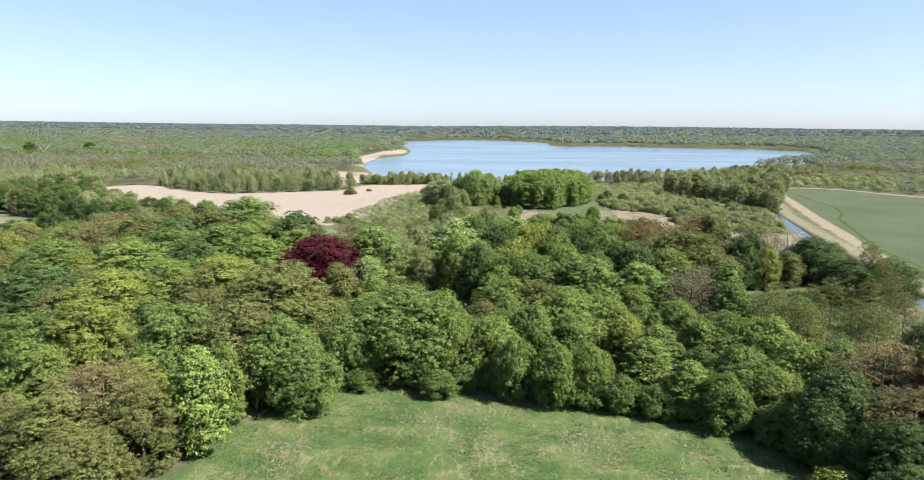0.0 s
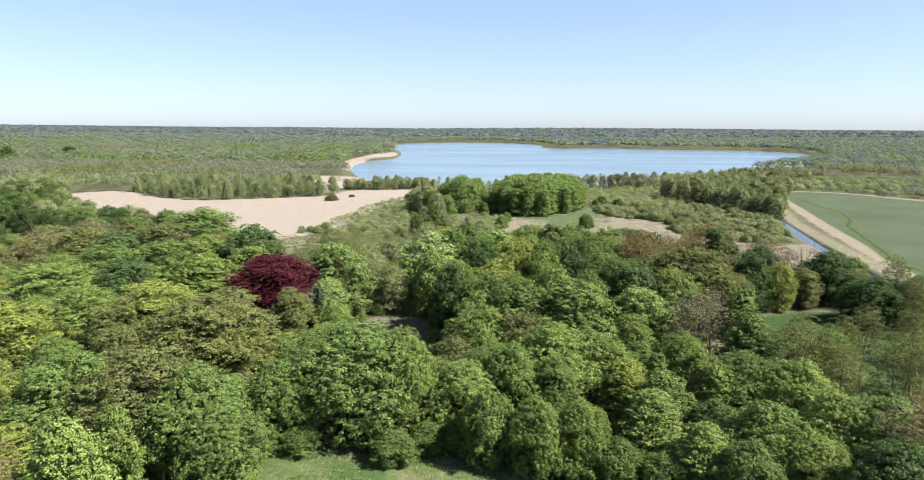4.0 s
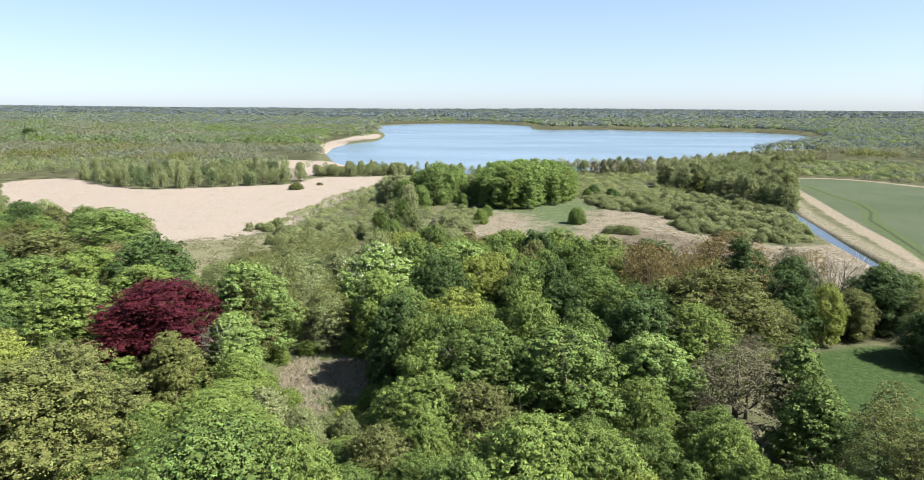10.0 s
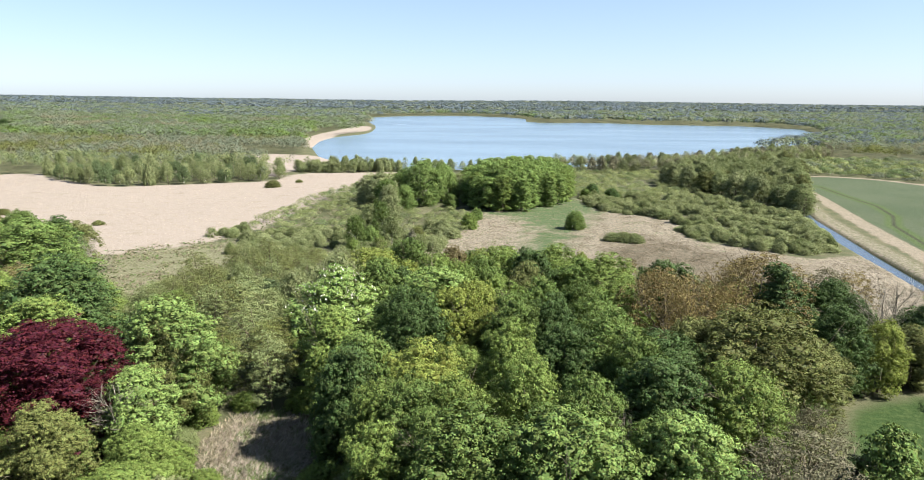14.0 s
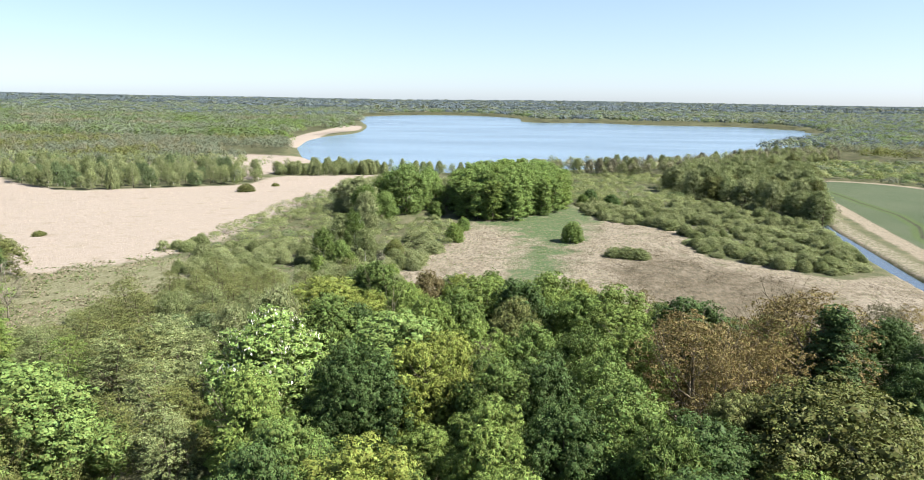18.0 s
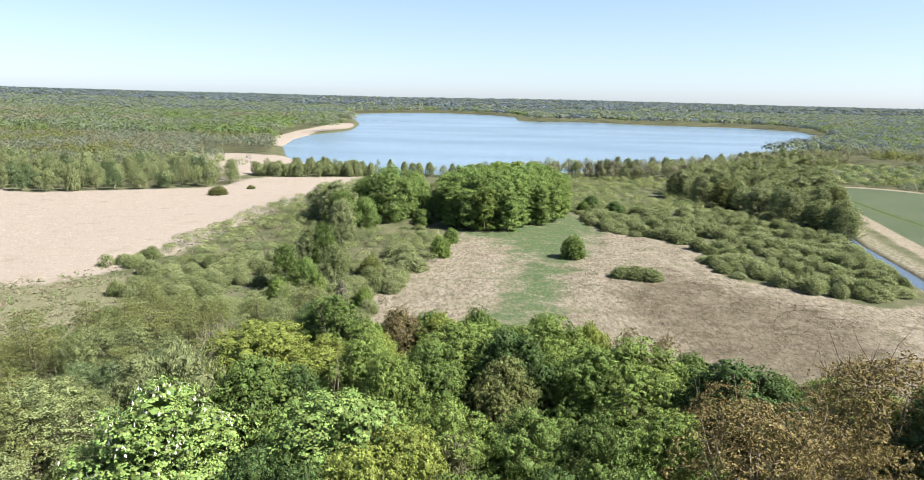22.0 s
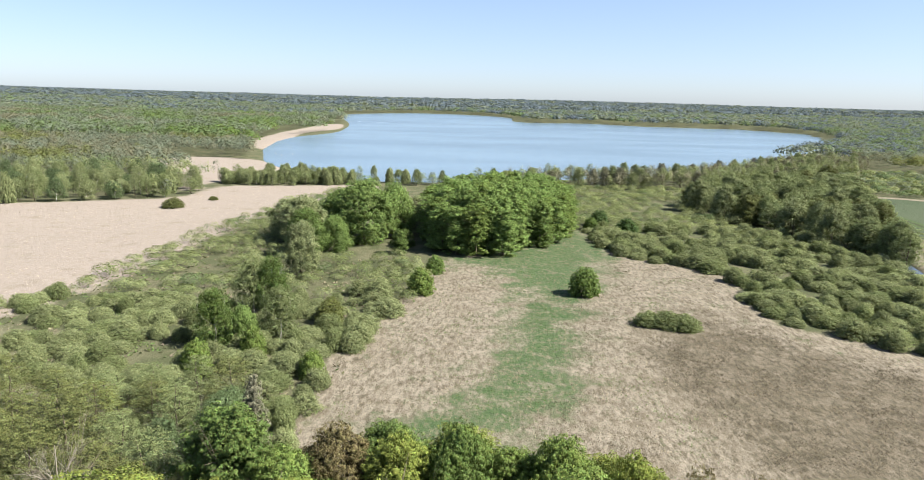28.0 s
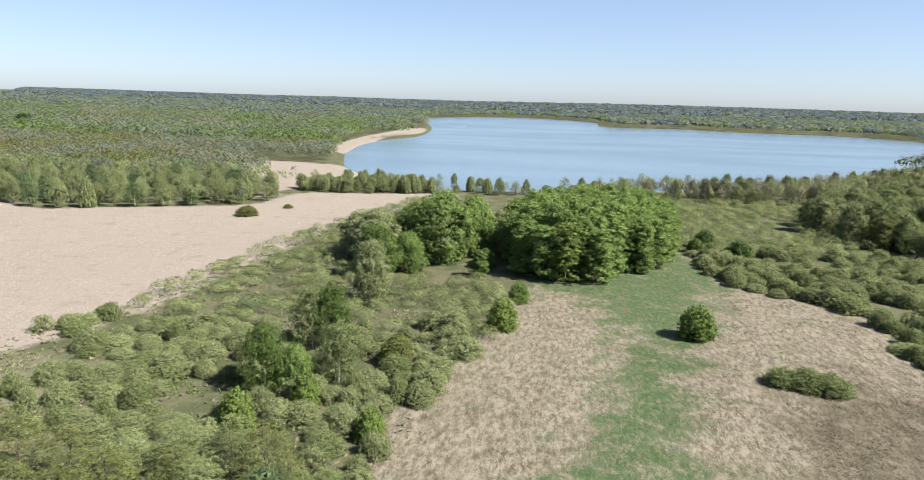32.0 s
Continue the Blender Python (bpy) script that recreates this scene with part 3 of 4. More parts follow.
    """One model of a shrub: stems and foliage that reaches the ground."""
    r = np.random.default_rng(seed)
    top = tagged(new(name), category="shrub")
    bm, root = bmesh.new(), None
    for _ in range(9):
        ang, d = r.uniform(0, math.tau), r.uniform(0.3, 0.8) * wide
        rings = tube(bm, [(0.1 * math.cos(ang), 0.1 * math.sin(ang), 0), (0.5 * d * math.cos(ang), 0.5 * d * math.sin(ang), height * 0.5),
                  (d * math.cos(ang), d * math.sin(ang), height * r.uniform(0.7, 0.95))], [0.05, 0.035, 0.01], 4, root)
        root = rings[0][0]
    part("stem", finish(bm, "stem", BARK), top)
    spots = []
    for k in range(lobes):
        a, up = k * 2.39996, (k + 0.5) / lobes
        size = wide * r.uniform(0.3, 0.44)
        d = (wide - size * 0.8) * math.sqrt(max(0.02, 1 - up * up)) * r.uniform(0.85, 1.08)
        spots.append((math.cos(a) * d, math.sin(a) * d, max(size * 0.35, (height - size * 0.8) * up * r.uniform(0.9, 1.08)), size, size * 0.85))
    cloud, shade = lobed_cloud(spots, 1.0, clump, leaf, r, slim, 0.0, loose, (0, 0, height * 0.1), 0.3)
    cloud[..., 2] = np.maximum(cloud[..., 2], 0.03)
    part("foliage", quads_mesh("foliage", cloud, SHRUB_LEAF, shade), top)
    top["model_h"], top["model_r"] = float(height), float(wide)
    return top


MODELS["willow"] = [shrub_kind(n, 4, 3, 121 + i, 28, 0.3, 0.14, 0.5) for i, n in enumerate(("willow_shrub", "sallow_shrub") * 2)]
MODELS["bush"] = [shrub_kind("round_bush", 5, 3, 131 + i, 28, 0.36, 0.19, 0.35, 0.6) for i in range(2)]
MODELS["twiggy"] = [shrub_kind("twiggy_shrub", 4, 2.6, 141 + i, 16, 0.36, 0.14, 0.9, 0.4) for i in range(2)]
for models in MODELS.values():
    for ob in models:
        ob.matrix_world = Matrix.Translation((0, -3000, 0))
FIRST = {}


def plant(kind, x, y, h, wide, tone, label, group, turn=None, pick=None):
    """Stands a tree or shrub of a kind at (x, y), h metres high and wide metres in radius, with leaves of that tone."""
    models = MODELS[kind]
    src = models[int(rng.integers(len(models))) if pick is None else pick % len(models)]
    kw, kh = wide / src["model_r"], h / src["model_h"]
    z = float(ground_z(np.array([x]), np.array([y]))[0]) - 0.05
    pos = pose(x, y, z, 0, 0, rng.uniform(0, 360) if turn is None else turn) @ Matrix.Diagonal((kw, kw * rng.uniform(0.9, 1.1), kh, 1))
    if src.name not in FIRST:
        FIRST[src.name] = ob = src
        ob.matrix_world = pos
    else:
        ob = copy_thing(src, Matrix())
        ob.matrix_basis = pos
    v = rng.uniform(0.86, 1.14)
    for c in ob.children_recursive:
        c.color = (tone[0] * v, tone[1] * v, tone[2] * v, 1)
    return tagged(ob, label, group=group)

# ---- the park wood, tree by tree: x, y, height, crown radius, kind, tone ----
TONE = {"G": (0.122, 0.168, 0.042), "M": (0.092, 0.134, 0.036), "D": (0.055, 0.088, 0.028), "L": (0.138, 0.198, 0.056), "Y": (0.15, 0.18, 0.04),
        "A": (0.102, 0.115, 0.036), "O": (0.108, 0.12, 0.042), "B": (0.14, 0.12, 0.055), "R": (0.06, 0.012, 0.018), "R2": (0.152, 0.122, 0.05), "W": (0.11, 0.106, 0.064),
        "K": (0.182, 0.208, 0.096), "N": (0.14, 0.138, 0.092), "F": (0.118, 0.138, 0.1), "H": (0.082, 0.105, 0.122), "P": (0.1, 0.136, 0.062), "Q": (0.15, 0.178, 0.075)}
TONE_WORDS = {"G": "fresh green", "M": "mid-green", "D": "dark green", "L": "bright green", "Y": "yellow-green", "A": "olive-yellow", "O": "brownish green",
              "B": "bronze-brown", "R": "deep purple-red", "R2": "rusty brown", "K": "pale grey-green", "N": "thin brownish", "F": "haze-greyed olive", "H": "haze-blue grey", "P": "soft green", "Q": "grey olive-green", "W": "sparse brown-grey"}
KIND_WORDS = {"broad": "round-crowned broadleaf tree with {} spring leaves in the wood", "maple": "bushy maple with {} leaves down to the ground",
              "chestnut": "dense chestnut tree with billowing {} foliage", "flowering": "chestnut tree with {} leaves and white blossom",
              "young": "slim young tree with {} leaves at the wood's edge", "poplar": "tall slender aspen with {} leaves in a tight grove",
              "birch": "white-barked birch with drooping {} foliage", "alder": "slender open-crowned alder with {} leaves",
              "thin": "half-leafed old oak with {} young leaves and dark limbs", "bare": "bare grey tree with leafless spreading branches",
              "conifer": "narrow pointed tree with {} foliage", "willow": "low rounded willow shrub with {} leaves on the marsh",
              "bush": "dense round bush with {} leaves on the grass", "twiggy": "thin twiggy shrub with {} leaves on the marsh"}


def describe(kind, tone):
    return KIND_WORDS[kind].format(TONE_WORDS[tone])


for x, y, h, w in ((-55, 183, 18.6, 12.2),):
    plant("broad", x, y, h, w, TONE["R"], describe("broad", "R"), "trees of the park wood")
for x, y, h, w in ((-41.5, 192.0, 20.2, 8.8), (-1.8, 211.5, 21.6, 10.2), (31, 165, 16.8, 7.7), (-41.2, 181.2, 13.5, 5.8)):
    plant("chestnut", x, y, h, w, TONE["L"], describe("chestnut", "L"), "trees of the park wood")
for x, y, h, w in ((-41.3, 189.5, 17.8, 5.9), (47.5, 190, 21.6, 12.2), (-63.7, 83.1, 13.4, 7.2), (-54.5, 88.1, 12.5, 5.9), (-130.9, 224.8, 18.2, 11.5), (-53.1, 139.6, 19.2, 13.3), (-45.8, 167.7, 13.9, 5.4), (-19.9, 249.9, 14.4, 4.5)):
    plant("broad", x, y, h, w, TONE["A"], describe("broad", "A"), "trees of the park wood")
for x, y, h, w in ((-71, 209.5, 22.1, 10.2), (16.5, 236, 20.2, 6.3), (44, 229, 19.7, 8.3), (-112, 210.8, 19.2, 9.0), (-11, 181, 18.2, 5.2), (30.6, 176.7, 19.2, 7.6), (-10.4, 227.7, 17.3, 5.4), (67.6, 228.6, 17.3, 5.4)):
    plant("chestnut", x, y, h, w, TONE["D"], describe("chestnut", "D"), "trees of the park wood")
for x, y, h, w in ((-20, 213.5, 19.7, 9.6),):
    plant("flowering", x, y, h, w, TONE["L"], describe("flowering", "L"), "trees of the park wood")
for x, y, h, w in ((-18.9, 241.5, 17.8, 10.2), (5.5, 208, 20.2, 7.0), (-0.5, 179, 19.2, 7.7), (-75.7, 110, 19.2, 9.0), (-88.3, 135.8, 18.2, 10.0), (-68.1, 151.4, 18.2, 11.0), (22.4, 132.6, 12, 4.9), (-72.2, 157.4, 17.3, 10.6), (2.1, 204.3, 20.2, 6.3), (5.3, 258.1, 14.4, 4.5)):
    plant("broad", x, y, h, w, TONE["Y"], describe("broad", "Y"), "trees of the park wood")
for x, y, h, w in ((61, 218, 21.6, 5.1),):
    plant("conifer", x, y, h, w, TONE["D"], describe("conifer", "D"), "trees of the park wood")
for x, y, h, w in ((94.3, 221, 14.6, 7.7), (49.5, 102.4, 10.4, 6.0), (56.8, 100.9, 11.4, 6.6), (95.6, 199, 12.5, 7.8), (108.2, 200.3, 12.5, 8.6), (81.9, 239.4, 13.4, 5.8), (80.8, 228.6, 12.5, 4.9)):
    plant("maple", x, y, h, w, TONE["D"], describe("maple", "D"), "trees of the park wood")
for x, y, h, w in ((42.5, 161.5, 16.7, 8.6), (-145.2, 248.1, 17.6, 10.1), (10, 212.1, 17.6, 3.4), (82.6, 243.9, 14.7, 5.2), (47.9, 172.8, 14.7, 4.3)):
    plant("thin", x, y, h, w, TONE["W"], describe("thin", "W"), "trees of the park wood")
for x, y, h, w in ((4.6, 149.2, 15.2, 6.4), (-50.7, 114.4, 18.2, 9.1), (-54.1, 152.8, 17.3, 9.0), (-71.8, 146, 16.3, 7.3), (-102.7, 217.9, 21.1, 11.3), (39.2, 194, 19.2, 6.0), (15.2, 229.8, 18.2, 5.7), (35.7, 241.5, 14.4, 4.5)):
    plant("broad", x, y, h, w, TONE["O"], describe("broad", "O"), "trees of the park wood")
for x, y, h, w in ((6.4, 162, 18.2, 8.3), (16.8, 160, 19.2, 10.2), (-14, 222.8, 20.2, 6.8), (28, 168.5, 14.4, 5.5), (-10.1, 186.4, 18.2, 5.7), (-12, 257.5, 17.3, 5.4), (-14.7, 260.1, 16.3, 5.1)):
    plant("chestnut", x, y, h, w, TONE["M"], describe("chestnut", "M"), "trees of the park wood")
for x, y, h, w in ((39, 211, 22.5, 9.2), (60, 224, 22.5, 9.2), (40.7, 223.2, 19.6, 6.8), (47.4, 219.2, 19.6, 6.1), (58.5, 231, 19.6, 6.7), (89.5, 246, 13.7, 4.9), (49.7, 211.3, 19.6, 4.6), (40.3, 204.9, 20.6, 4.4)):
    plant("thin", x, y, h, w, TONE["R2"], describe("thin", "R2"), "trees of the park wood")
for x, y, h, w in ((-22.3, 223, 21.6, 5.5), (-31.9, 241.9, 13.7, 4.6), (-35.9, 238.7, 13.7, 4.5)):
    plant("birch", x, y, h, w, TONE["K"], describe("birch", "K"), "trees of the park wood")
for x, y, h, w in ((22.5, 244, 18.7, 7.7), (-82.7, 149.8, 18.2, 9.5), (-106.1, 172.8, 18.2, 13.6), (-85.8, 209.2, 19.2, 10.0), (40.4, 177.9, 18.2, 8.1), (10, 240.2, 19.2, 9.1), (32.6, 236.1, 18.7, 9.0), (11.5, 189.2, 19.2, 6.0), (13.1, 175.5, 19.2, 6.0), (-5.3, 171.2, 17.3, 5.4), (4.1, 170.6, 18.2, 5.7), (-3.9, 163.7, 15.4, 4.8), (-3.7, 239.2, 17.3, 5.6), (9.6, 215.5, 19.2, 6.0), (31.9, 215.8, 19.2, 6.0), (22.1, 238, 16.3, 5.1)):
    plant("broad", x, y, h, w, TONE["G"], describe("broad", "G"), "trees of the park wood")
for x, y, h, w in ((-22.5, 129, 18.6, 11.5), (-42.9, 114.5, 15.6, 7.7), (-36.5, 109.2, 12.5, 5.9), (-32.5, 121.9, 14.4, 5.6), (3.6, 130.7, 14.5, 5.5), (39.5, 115.7, 12.4, 5.8), (55.8, 116.7, 13.5, 7.3), (34.7, 108.9, 9.8, 4.4), (0.4, 118.2, 11.4, 4.5), (11.7, 259.5, 15.4, 4.8), (56.6, 246.1, 10.6, 5.2)):
    plant("maple", x, y, h, w, TONE["M"], describe("maple", "M"), "trees of the park wood")
for x, y, h, w in ((-47.8, 93, 17.2, 4.8), (36.7, 129.5, 13.2, 3.9), (-47.9, 102.6, 14.7, 3.4), (24.3, 119.2, 12.2, 5.2), (30.1, 112.3, 10.6, 3.9)):
    plant("young", x, y, h, w, TONE["G"], describe("young", "G"), "trees of the park wood")
for x, y, h, w in ((28.4, 136, 12.5, 2.7), (50.3, 161.1, 18.6, 4.3), (48.9, 152.3, 15.7, 4.6)):
    plant("young", x, y, h, w, TONE["M"], describe("young", "M"), "trees of the park wood")
for x, y, h, w in ((48.6, 129.3, 14.0, 7.0), (-2, 151, 15.2, 7.7), (-15.2, 130.8, 17.1, 6.8), (-11.8, 126.2, 13.0, 4.9), (-4.1, 127, 13.0, 6.0), (10.7, 136.5, 16.6, 8.0), (17.8, 137.7, 14.9, 7.4), (13.5, 116.5, 11.4, 4.4), (50.2, 118.9, 13.0, 6.1), (43.6, 111, 10.4, 5.7), (7.4, 115.9, 11.4, 4.4), (-36, 166, 7.0, 6.0), (-34.7, 156.6, 9.6, 6.7), (-21.3, 152, 5.5, 4.0), (-2, 144.3, 13.4, 5.0), (-11.5, 144, 8.5, 4.5), (22.5, 258, 15.4, 4.8), (1.1, 230, 18.2, 6.0), (50.2, 245.9, 11.5, 7.2), (42.7, 244.2, 12.5, 4.9)):
    plant("maple", x, y, h, w, TONE["G"], describe("maple", "G"), "trees of the park wood")
for x, y, h, w in ((-59.8, 111.6, 18.2, 9.2), (-131.6, 178.1, 17.3, 12.3), (-102.6, 190.4, 19.2, 12.0), (-92.8, 199.6, 19.2, 11.0), (-83.3, 109, 17.3, 6.1), (41.1, 131.2, 14.4, 6.1), (-101.6, 243.9, 22.1, 14.8), (25.7, 192.9, 20.2, 7.6), (29.1, 185.4, 19.2, 6.0), (20.5, 172.7, 18.2, 5.7), (-0.8, 170.2, 18.2, 5.7), (1.9, 164.5, 17.3, 5.4), (6.3, 233.6, 18.2, 5.8), (27, 235.5, 18.2, 6.0), (17.4, 214.5, 19.2, 6.0), (24.4, 213.6, 19.2, 6.0), (12.3, 200.4, 20.2, 6.3), (25.2, 201.4, 20.2, 6.3), (28.7, 239.5, 15.8, 5.0)):
    plant("broad", x, y, h, w, TONE["M"], describe("broad", "M"), "trees of the park wood")
for x, y, h, w in ((-60.3, 89, 15.7, 8.7), (-145.5, 227.6, 18.6, 13.5), (66, 119.1, 12.7, 8.3), (-84.8, 218.7, 18.6, 6.3), (35.8, 253.9, 15.2, 3.0), (41.5, 254, 13.7, 3.3)):
    plant("thin", x, y, h, w, TONE["B"], describe("thin", "B"), "trees of the park wood")
for x, y, h, w in ((-57.7, 77.9, 10.6, 6.8),):
    plant("maple", x, y, h, w, TONE["A"], describe("maple", "A"), "trees of the park wood")
for x, y, h, w in ((-111.5, 143.6, 17.3, 10.1), (34.1, 188.4, 18.2, 8.8), (-91.2, 178.7, 18.2, 8.2), (19.7, 189.8, 19.2, 6.0), (68.9, 209.9, 16.3, 5.8), (-2.8, 201.7, 19.2, 6.0), (18.2, 200.9, 20.2, 6.3), (-6.2, 201.2, 20.2, 6.3)):
    plant("broad", x, y, h, w, TONE["D"], describe("broad", "D"), "trees of the park wood")
for x, y, h, w in ((-74.1, 185.1, 18.2, 10.2), (-17.4, 197.1, 18.2, 5.7), (-66.8, 198.1, 18.2, 8.1)):
    plant("chestnut", x, y, h, w, TONE["G"], describe("chestnut", "G"), "trees of the park wood")
for x, y, h, w in ((-42.5, 177.7, 13.5, 4.2), (23.3, 171.7, 15, 2.4), (84.3, 225.6, 17, 5.1), (91.3, 232.6, 16, 5.7), (25.1, 169.7, 15, 2.1), (-18.2, 261, 15, 2.4), (-32.8, 259.1, 13, 4.1)):
    plant("bare", x, y, h, w, TONE["N"], describe("bare", "N"), "trees of the park wood")
for x, y, h, w in ((-35.2, 208.6, 14.7, 5.3), (-42.1, 225.8, 14.7, 6.4), (-35.7, 247.8, 13.7, 4.1), (-29.3, 280.9, 9.8, 3.7), (-45.8, 217.3, 14.7, 4.1), (-61.8, 223.5, 13.7, 3.9), (-27.3, 196.3, 13.7, 4.1)):
    plant("alder", x, y, h, w, TONE["Q"], describe("alder", "Q"), "trees of the park wood")
for x, y, h, w in ((-36.5, 199, 13.7, 4.4), (-48.2, 230, 13.7, 5.8), (-29.3, 207.8, 12.7, 4.6), (54.4, 145.8, 14.7, 5.1), (55.3, 139.7, 14.7, 4.3), (59.6, 138.1, 14.7, 4.3), (-28.6, 203.8, 11.8, 3.7), (-30.5, 204, 12.7, 3.9), (-42.4, 282.2, 8.8, 3.9), (70.6, 152.9, 16.7, 4.0), (79.4, 153.7, 16.7, 4.0), (65.1, 149.4, 15.7, 4.0), (69.9, 139.8, 15.7, 4.0), (71.6, 134.6, 15.7, 4.0), (58.8, 142.2, 14.7, 4.0)):
    plant("alder", x, y, h, w, TONE["A"], describe("alder", "A"), "trees of the park wood")
for x, y, h, w in ((-6.8, 141.9, 12.5, 5.0),):
    plant("maple", x, y, h, w, TONE["O"], describe("maple", "O"), "trees of the park wood")
for x, y, h, w in ((-53.8, 227.7, 13.7, 5.3), (-43.9, 220.6, 14.7, 5.4), (-23.4, 252.7, 13.7, 2.9), (58.2, 151.3, 15.7, 4.4)):
    plant("alder", x, y, h, w, TONE["O"], describe("alder", "O"), "trees of the park wood")
for x, y, h, w in ((-1.8, 259.3, 14.9, 4.6),):
    plant("broad", x, y, h, w, TONE["B"], describe("broad", "B"), "trees of the park wood")
for x, y, h, w in ((29.7, 255.8, 14.9, 4.6),):
    plant("maple", x, y, h, w, TONE["Y"], describe("maple", "Y"), "trees of the park wood")
for x, y, h, w in ((-12.7, 265.1, 17.6, 2.3),):
    plant("conifer", x, y, h, w, TONE["N"], describe("conifer", "N"), "trees of the park wood")
for x, y, h, w in ((59.9, 143.4, 15.7, 4.4),):
    plant("alder", x, y, h, w, TONE["M"], describe("alder", "M"), "trees of the park wood")
for x, y, h, w in ((-52.8, 216.7, 14.7, 4.1),):
    plant("alder", x, y, h, w, TONE["G"], describe("alder", "G"), "trees of the park wood")
for x, y, h, w in ((-30, 166, 6, 3.5),):
    plant("bush", x, y, h, w, TONE["K"], describe("bush", "K"), "trees of the park wood")
for x, y, h, w in ((-22, 160, 5, 3.0),):
    plant("willow", x, y, h, w, TONE["K"], describe("willow", "K"), "trees of the park wood")

# trees and bushes round the clearing
for x, y, h, w in ((-35.8, 371.6, 16, 5), (-46, 411, 17, 7.5), (-53, 419, 15, 7), (-10, 438, 14, 5)):
    plant("broad", x, y, h, w, TONE["K"], describe("broad", "K"), "trees and bushes round the clearing")
for x, y, h, w in ((-33.6, 338.2, 14, 4.2), (-39, 318, 12.5, 3.6)):
    plant("birch", x, y, h, w, TONE["M"], describe("birch", "M"), "trees and bushes round the clearing")
for x, y, h, w in ((-38, 338.3, 13, 4), (-27.4, 322.9, 12, 4)):
    plant("birch", x, y, h, w, TONE["Q"], describe("birch", "Q"), "trees and bushes round the clearing")
for x, y, h, w in ((-34, 319.9, 8.5, 3), (-27, 420, 22, 10), (-18, 430, 20, 7.5), (-34, 404, 12, 5)):
    plant("maple", x, y, h, w, TONE["L"], describe("maple", "L"), "trees and bushes round the clearing")
for x, y, h, w in ((-29.7, 313.4, 6, 2.6), (-1.7, 359.3, 6.5, 3.4), (-36.6, 303.7, 7, 3), (-16.4, 305.7, 5, 2.2)):
    plant("bush", x, y, h, w, TONE["G"], describe("bush", "G"), "trees and bushes round the clearing")
for x, y, h, w in ((0.6, 379.2, 5, 2.6), (56, 452.9, 5, 3), (40.5, 362, 7.3, 3.9), (-12, 412, 6, 3)):
    plant("bush", x, y, h, w, TONE["M"], describe("bush", "M"), "trees and bushes round the clearing")
for x, y, h, w in ((-12.5, 401.3, 8, 2.6),):
    plant("young", x, y, h, w, TONE["M"], describe("young", "M"), "trees and bushes round the clearing")
for x, y, h, w in ((-19.9, 334.1, 5, 3), (-20.1, 337.4, 5, 2.6)):
    plant("bush", x, y, h, w, TONE["A"], describe("bush", "A"), "trees and bushes round the clearing")
for x, y, h, w in ((-7.8, 341.6, 4, 4), (-11.7, 354, 5, 3.4)):
    plant("willow", x, y, h, w, TONE["K"], describe("willow", "K"), "trees and bushes round the clearing")
for x, y, h, w in ((-17.1, 355, 4.5, 3),):
    plant("twiggy", x, y, h, w, TONE["K"], describe("twiggy", "K"), "trees and bushes round the clearing")
for x, y, h, w in ((68.5, 446, 6.5, 3.8), (60.8, 462.2, 6.5, 3.6)):
    plant("bush", x, y, h, w, TONE["D"], describe("bush", "D"), "trees and bushes round the clearing")
for x, y, h, w in ((-37, 428, 17, 7),):
    plant("maple", x, y, h, w, TONE["M"], describe("maple", "M"), "trees and bushes round the clearing")
for x, y, h, w in ((-41, 396, 15.5, 6),):
    plant("broad", x, y, h, w, TONE["M"], describe("broad", "M"), "trees and bushes round the clearing")
for x, y, h, w in ((55.5, 338, 3.6, 3.8), (51.6, 339, 3, 3.2), (59.3, 336.6, 3.2, 3.6)):
    plant("willow", x, y, h, w, TONE["Q"], describe("willow", "Q"), "trees and bushes round the clearing")

# low growth along the meadow's edge
for x, y, h, w in ((-34, 124.5, 5, 3.2), (-29, 119.5, 4.5, 3), (-14, 117.5, 5, 3.5), (-9, 121, 5, 3), (-3, 122.5, 6.5, 4), (3, 122.5, 5.5, 3.6), (8, 120, 6, 3.6), (13, 116, 5, 3.2),
                   (19, 114.5, 6.5, 3.6), (25, 112.5, 6, 3.4), (31, 111, 6.5, 3.8), (37, 109.5, 7, 4), (43, 104.5, 7, 4), (47, 97, 7.5, 4.2)):
    plant("maple", x, y, h, w, TONE["M"], describe("maple", "M"), "trees of the park wood")
for x, y, h, w in ((78, 88, 21, 9), (90, 96, 21, 9), (80, 101, 20, 8.5), (94, 110, 20, 9), (82, 114, 20, 8), (66, 72, 21, 8), (67, 85, 22, 8.5), (69, 98, 22, 8.5), (71, 111, 21, 8.5)):
    plant("broad", x, y, h, w, TONE["M"], describe("broad", "M"), "trees of the park wood")
for x, y, h, w in ((59, 107.5, 17.5, 7), (56, 93, 15, 7)):
    plant("thin", x, y, h, w, TONE["B"], describe("thin", "B"), "trees of the park wood")
for x, y, h, w in ((50, 102, 14, 6.5), (46, 98, 10.5, 5), (52, 88, 12, 6), (49, 80, 9, 5)):
    plant("maple", x, y, h, w, TONE["D"], describe("maple", "D"), "trees of the park wood")

# ---- groves, scrub and woods filled in ----
WOOD_ROW = rounded([(-330, 385), (-275, 348), (-208, 304), (-135, 272), (-122, 296), (-200, 332), (-258, 398), (-320, 470)])
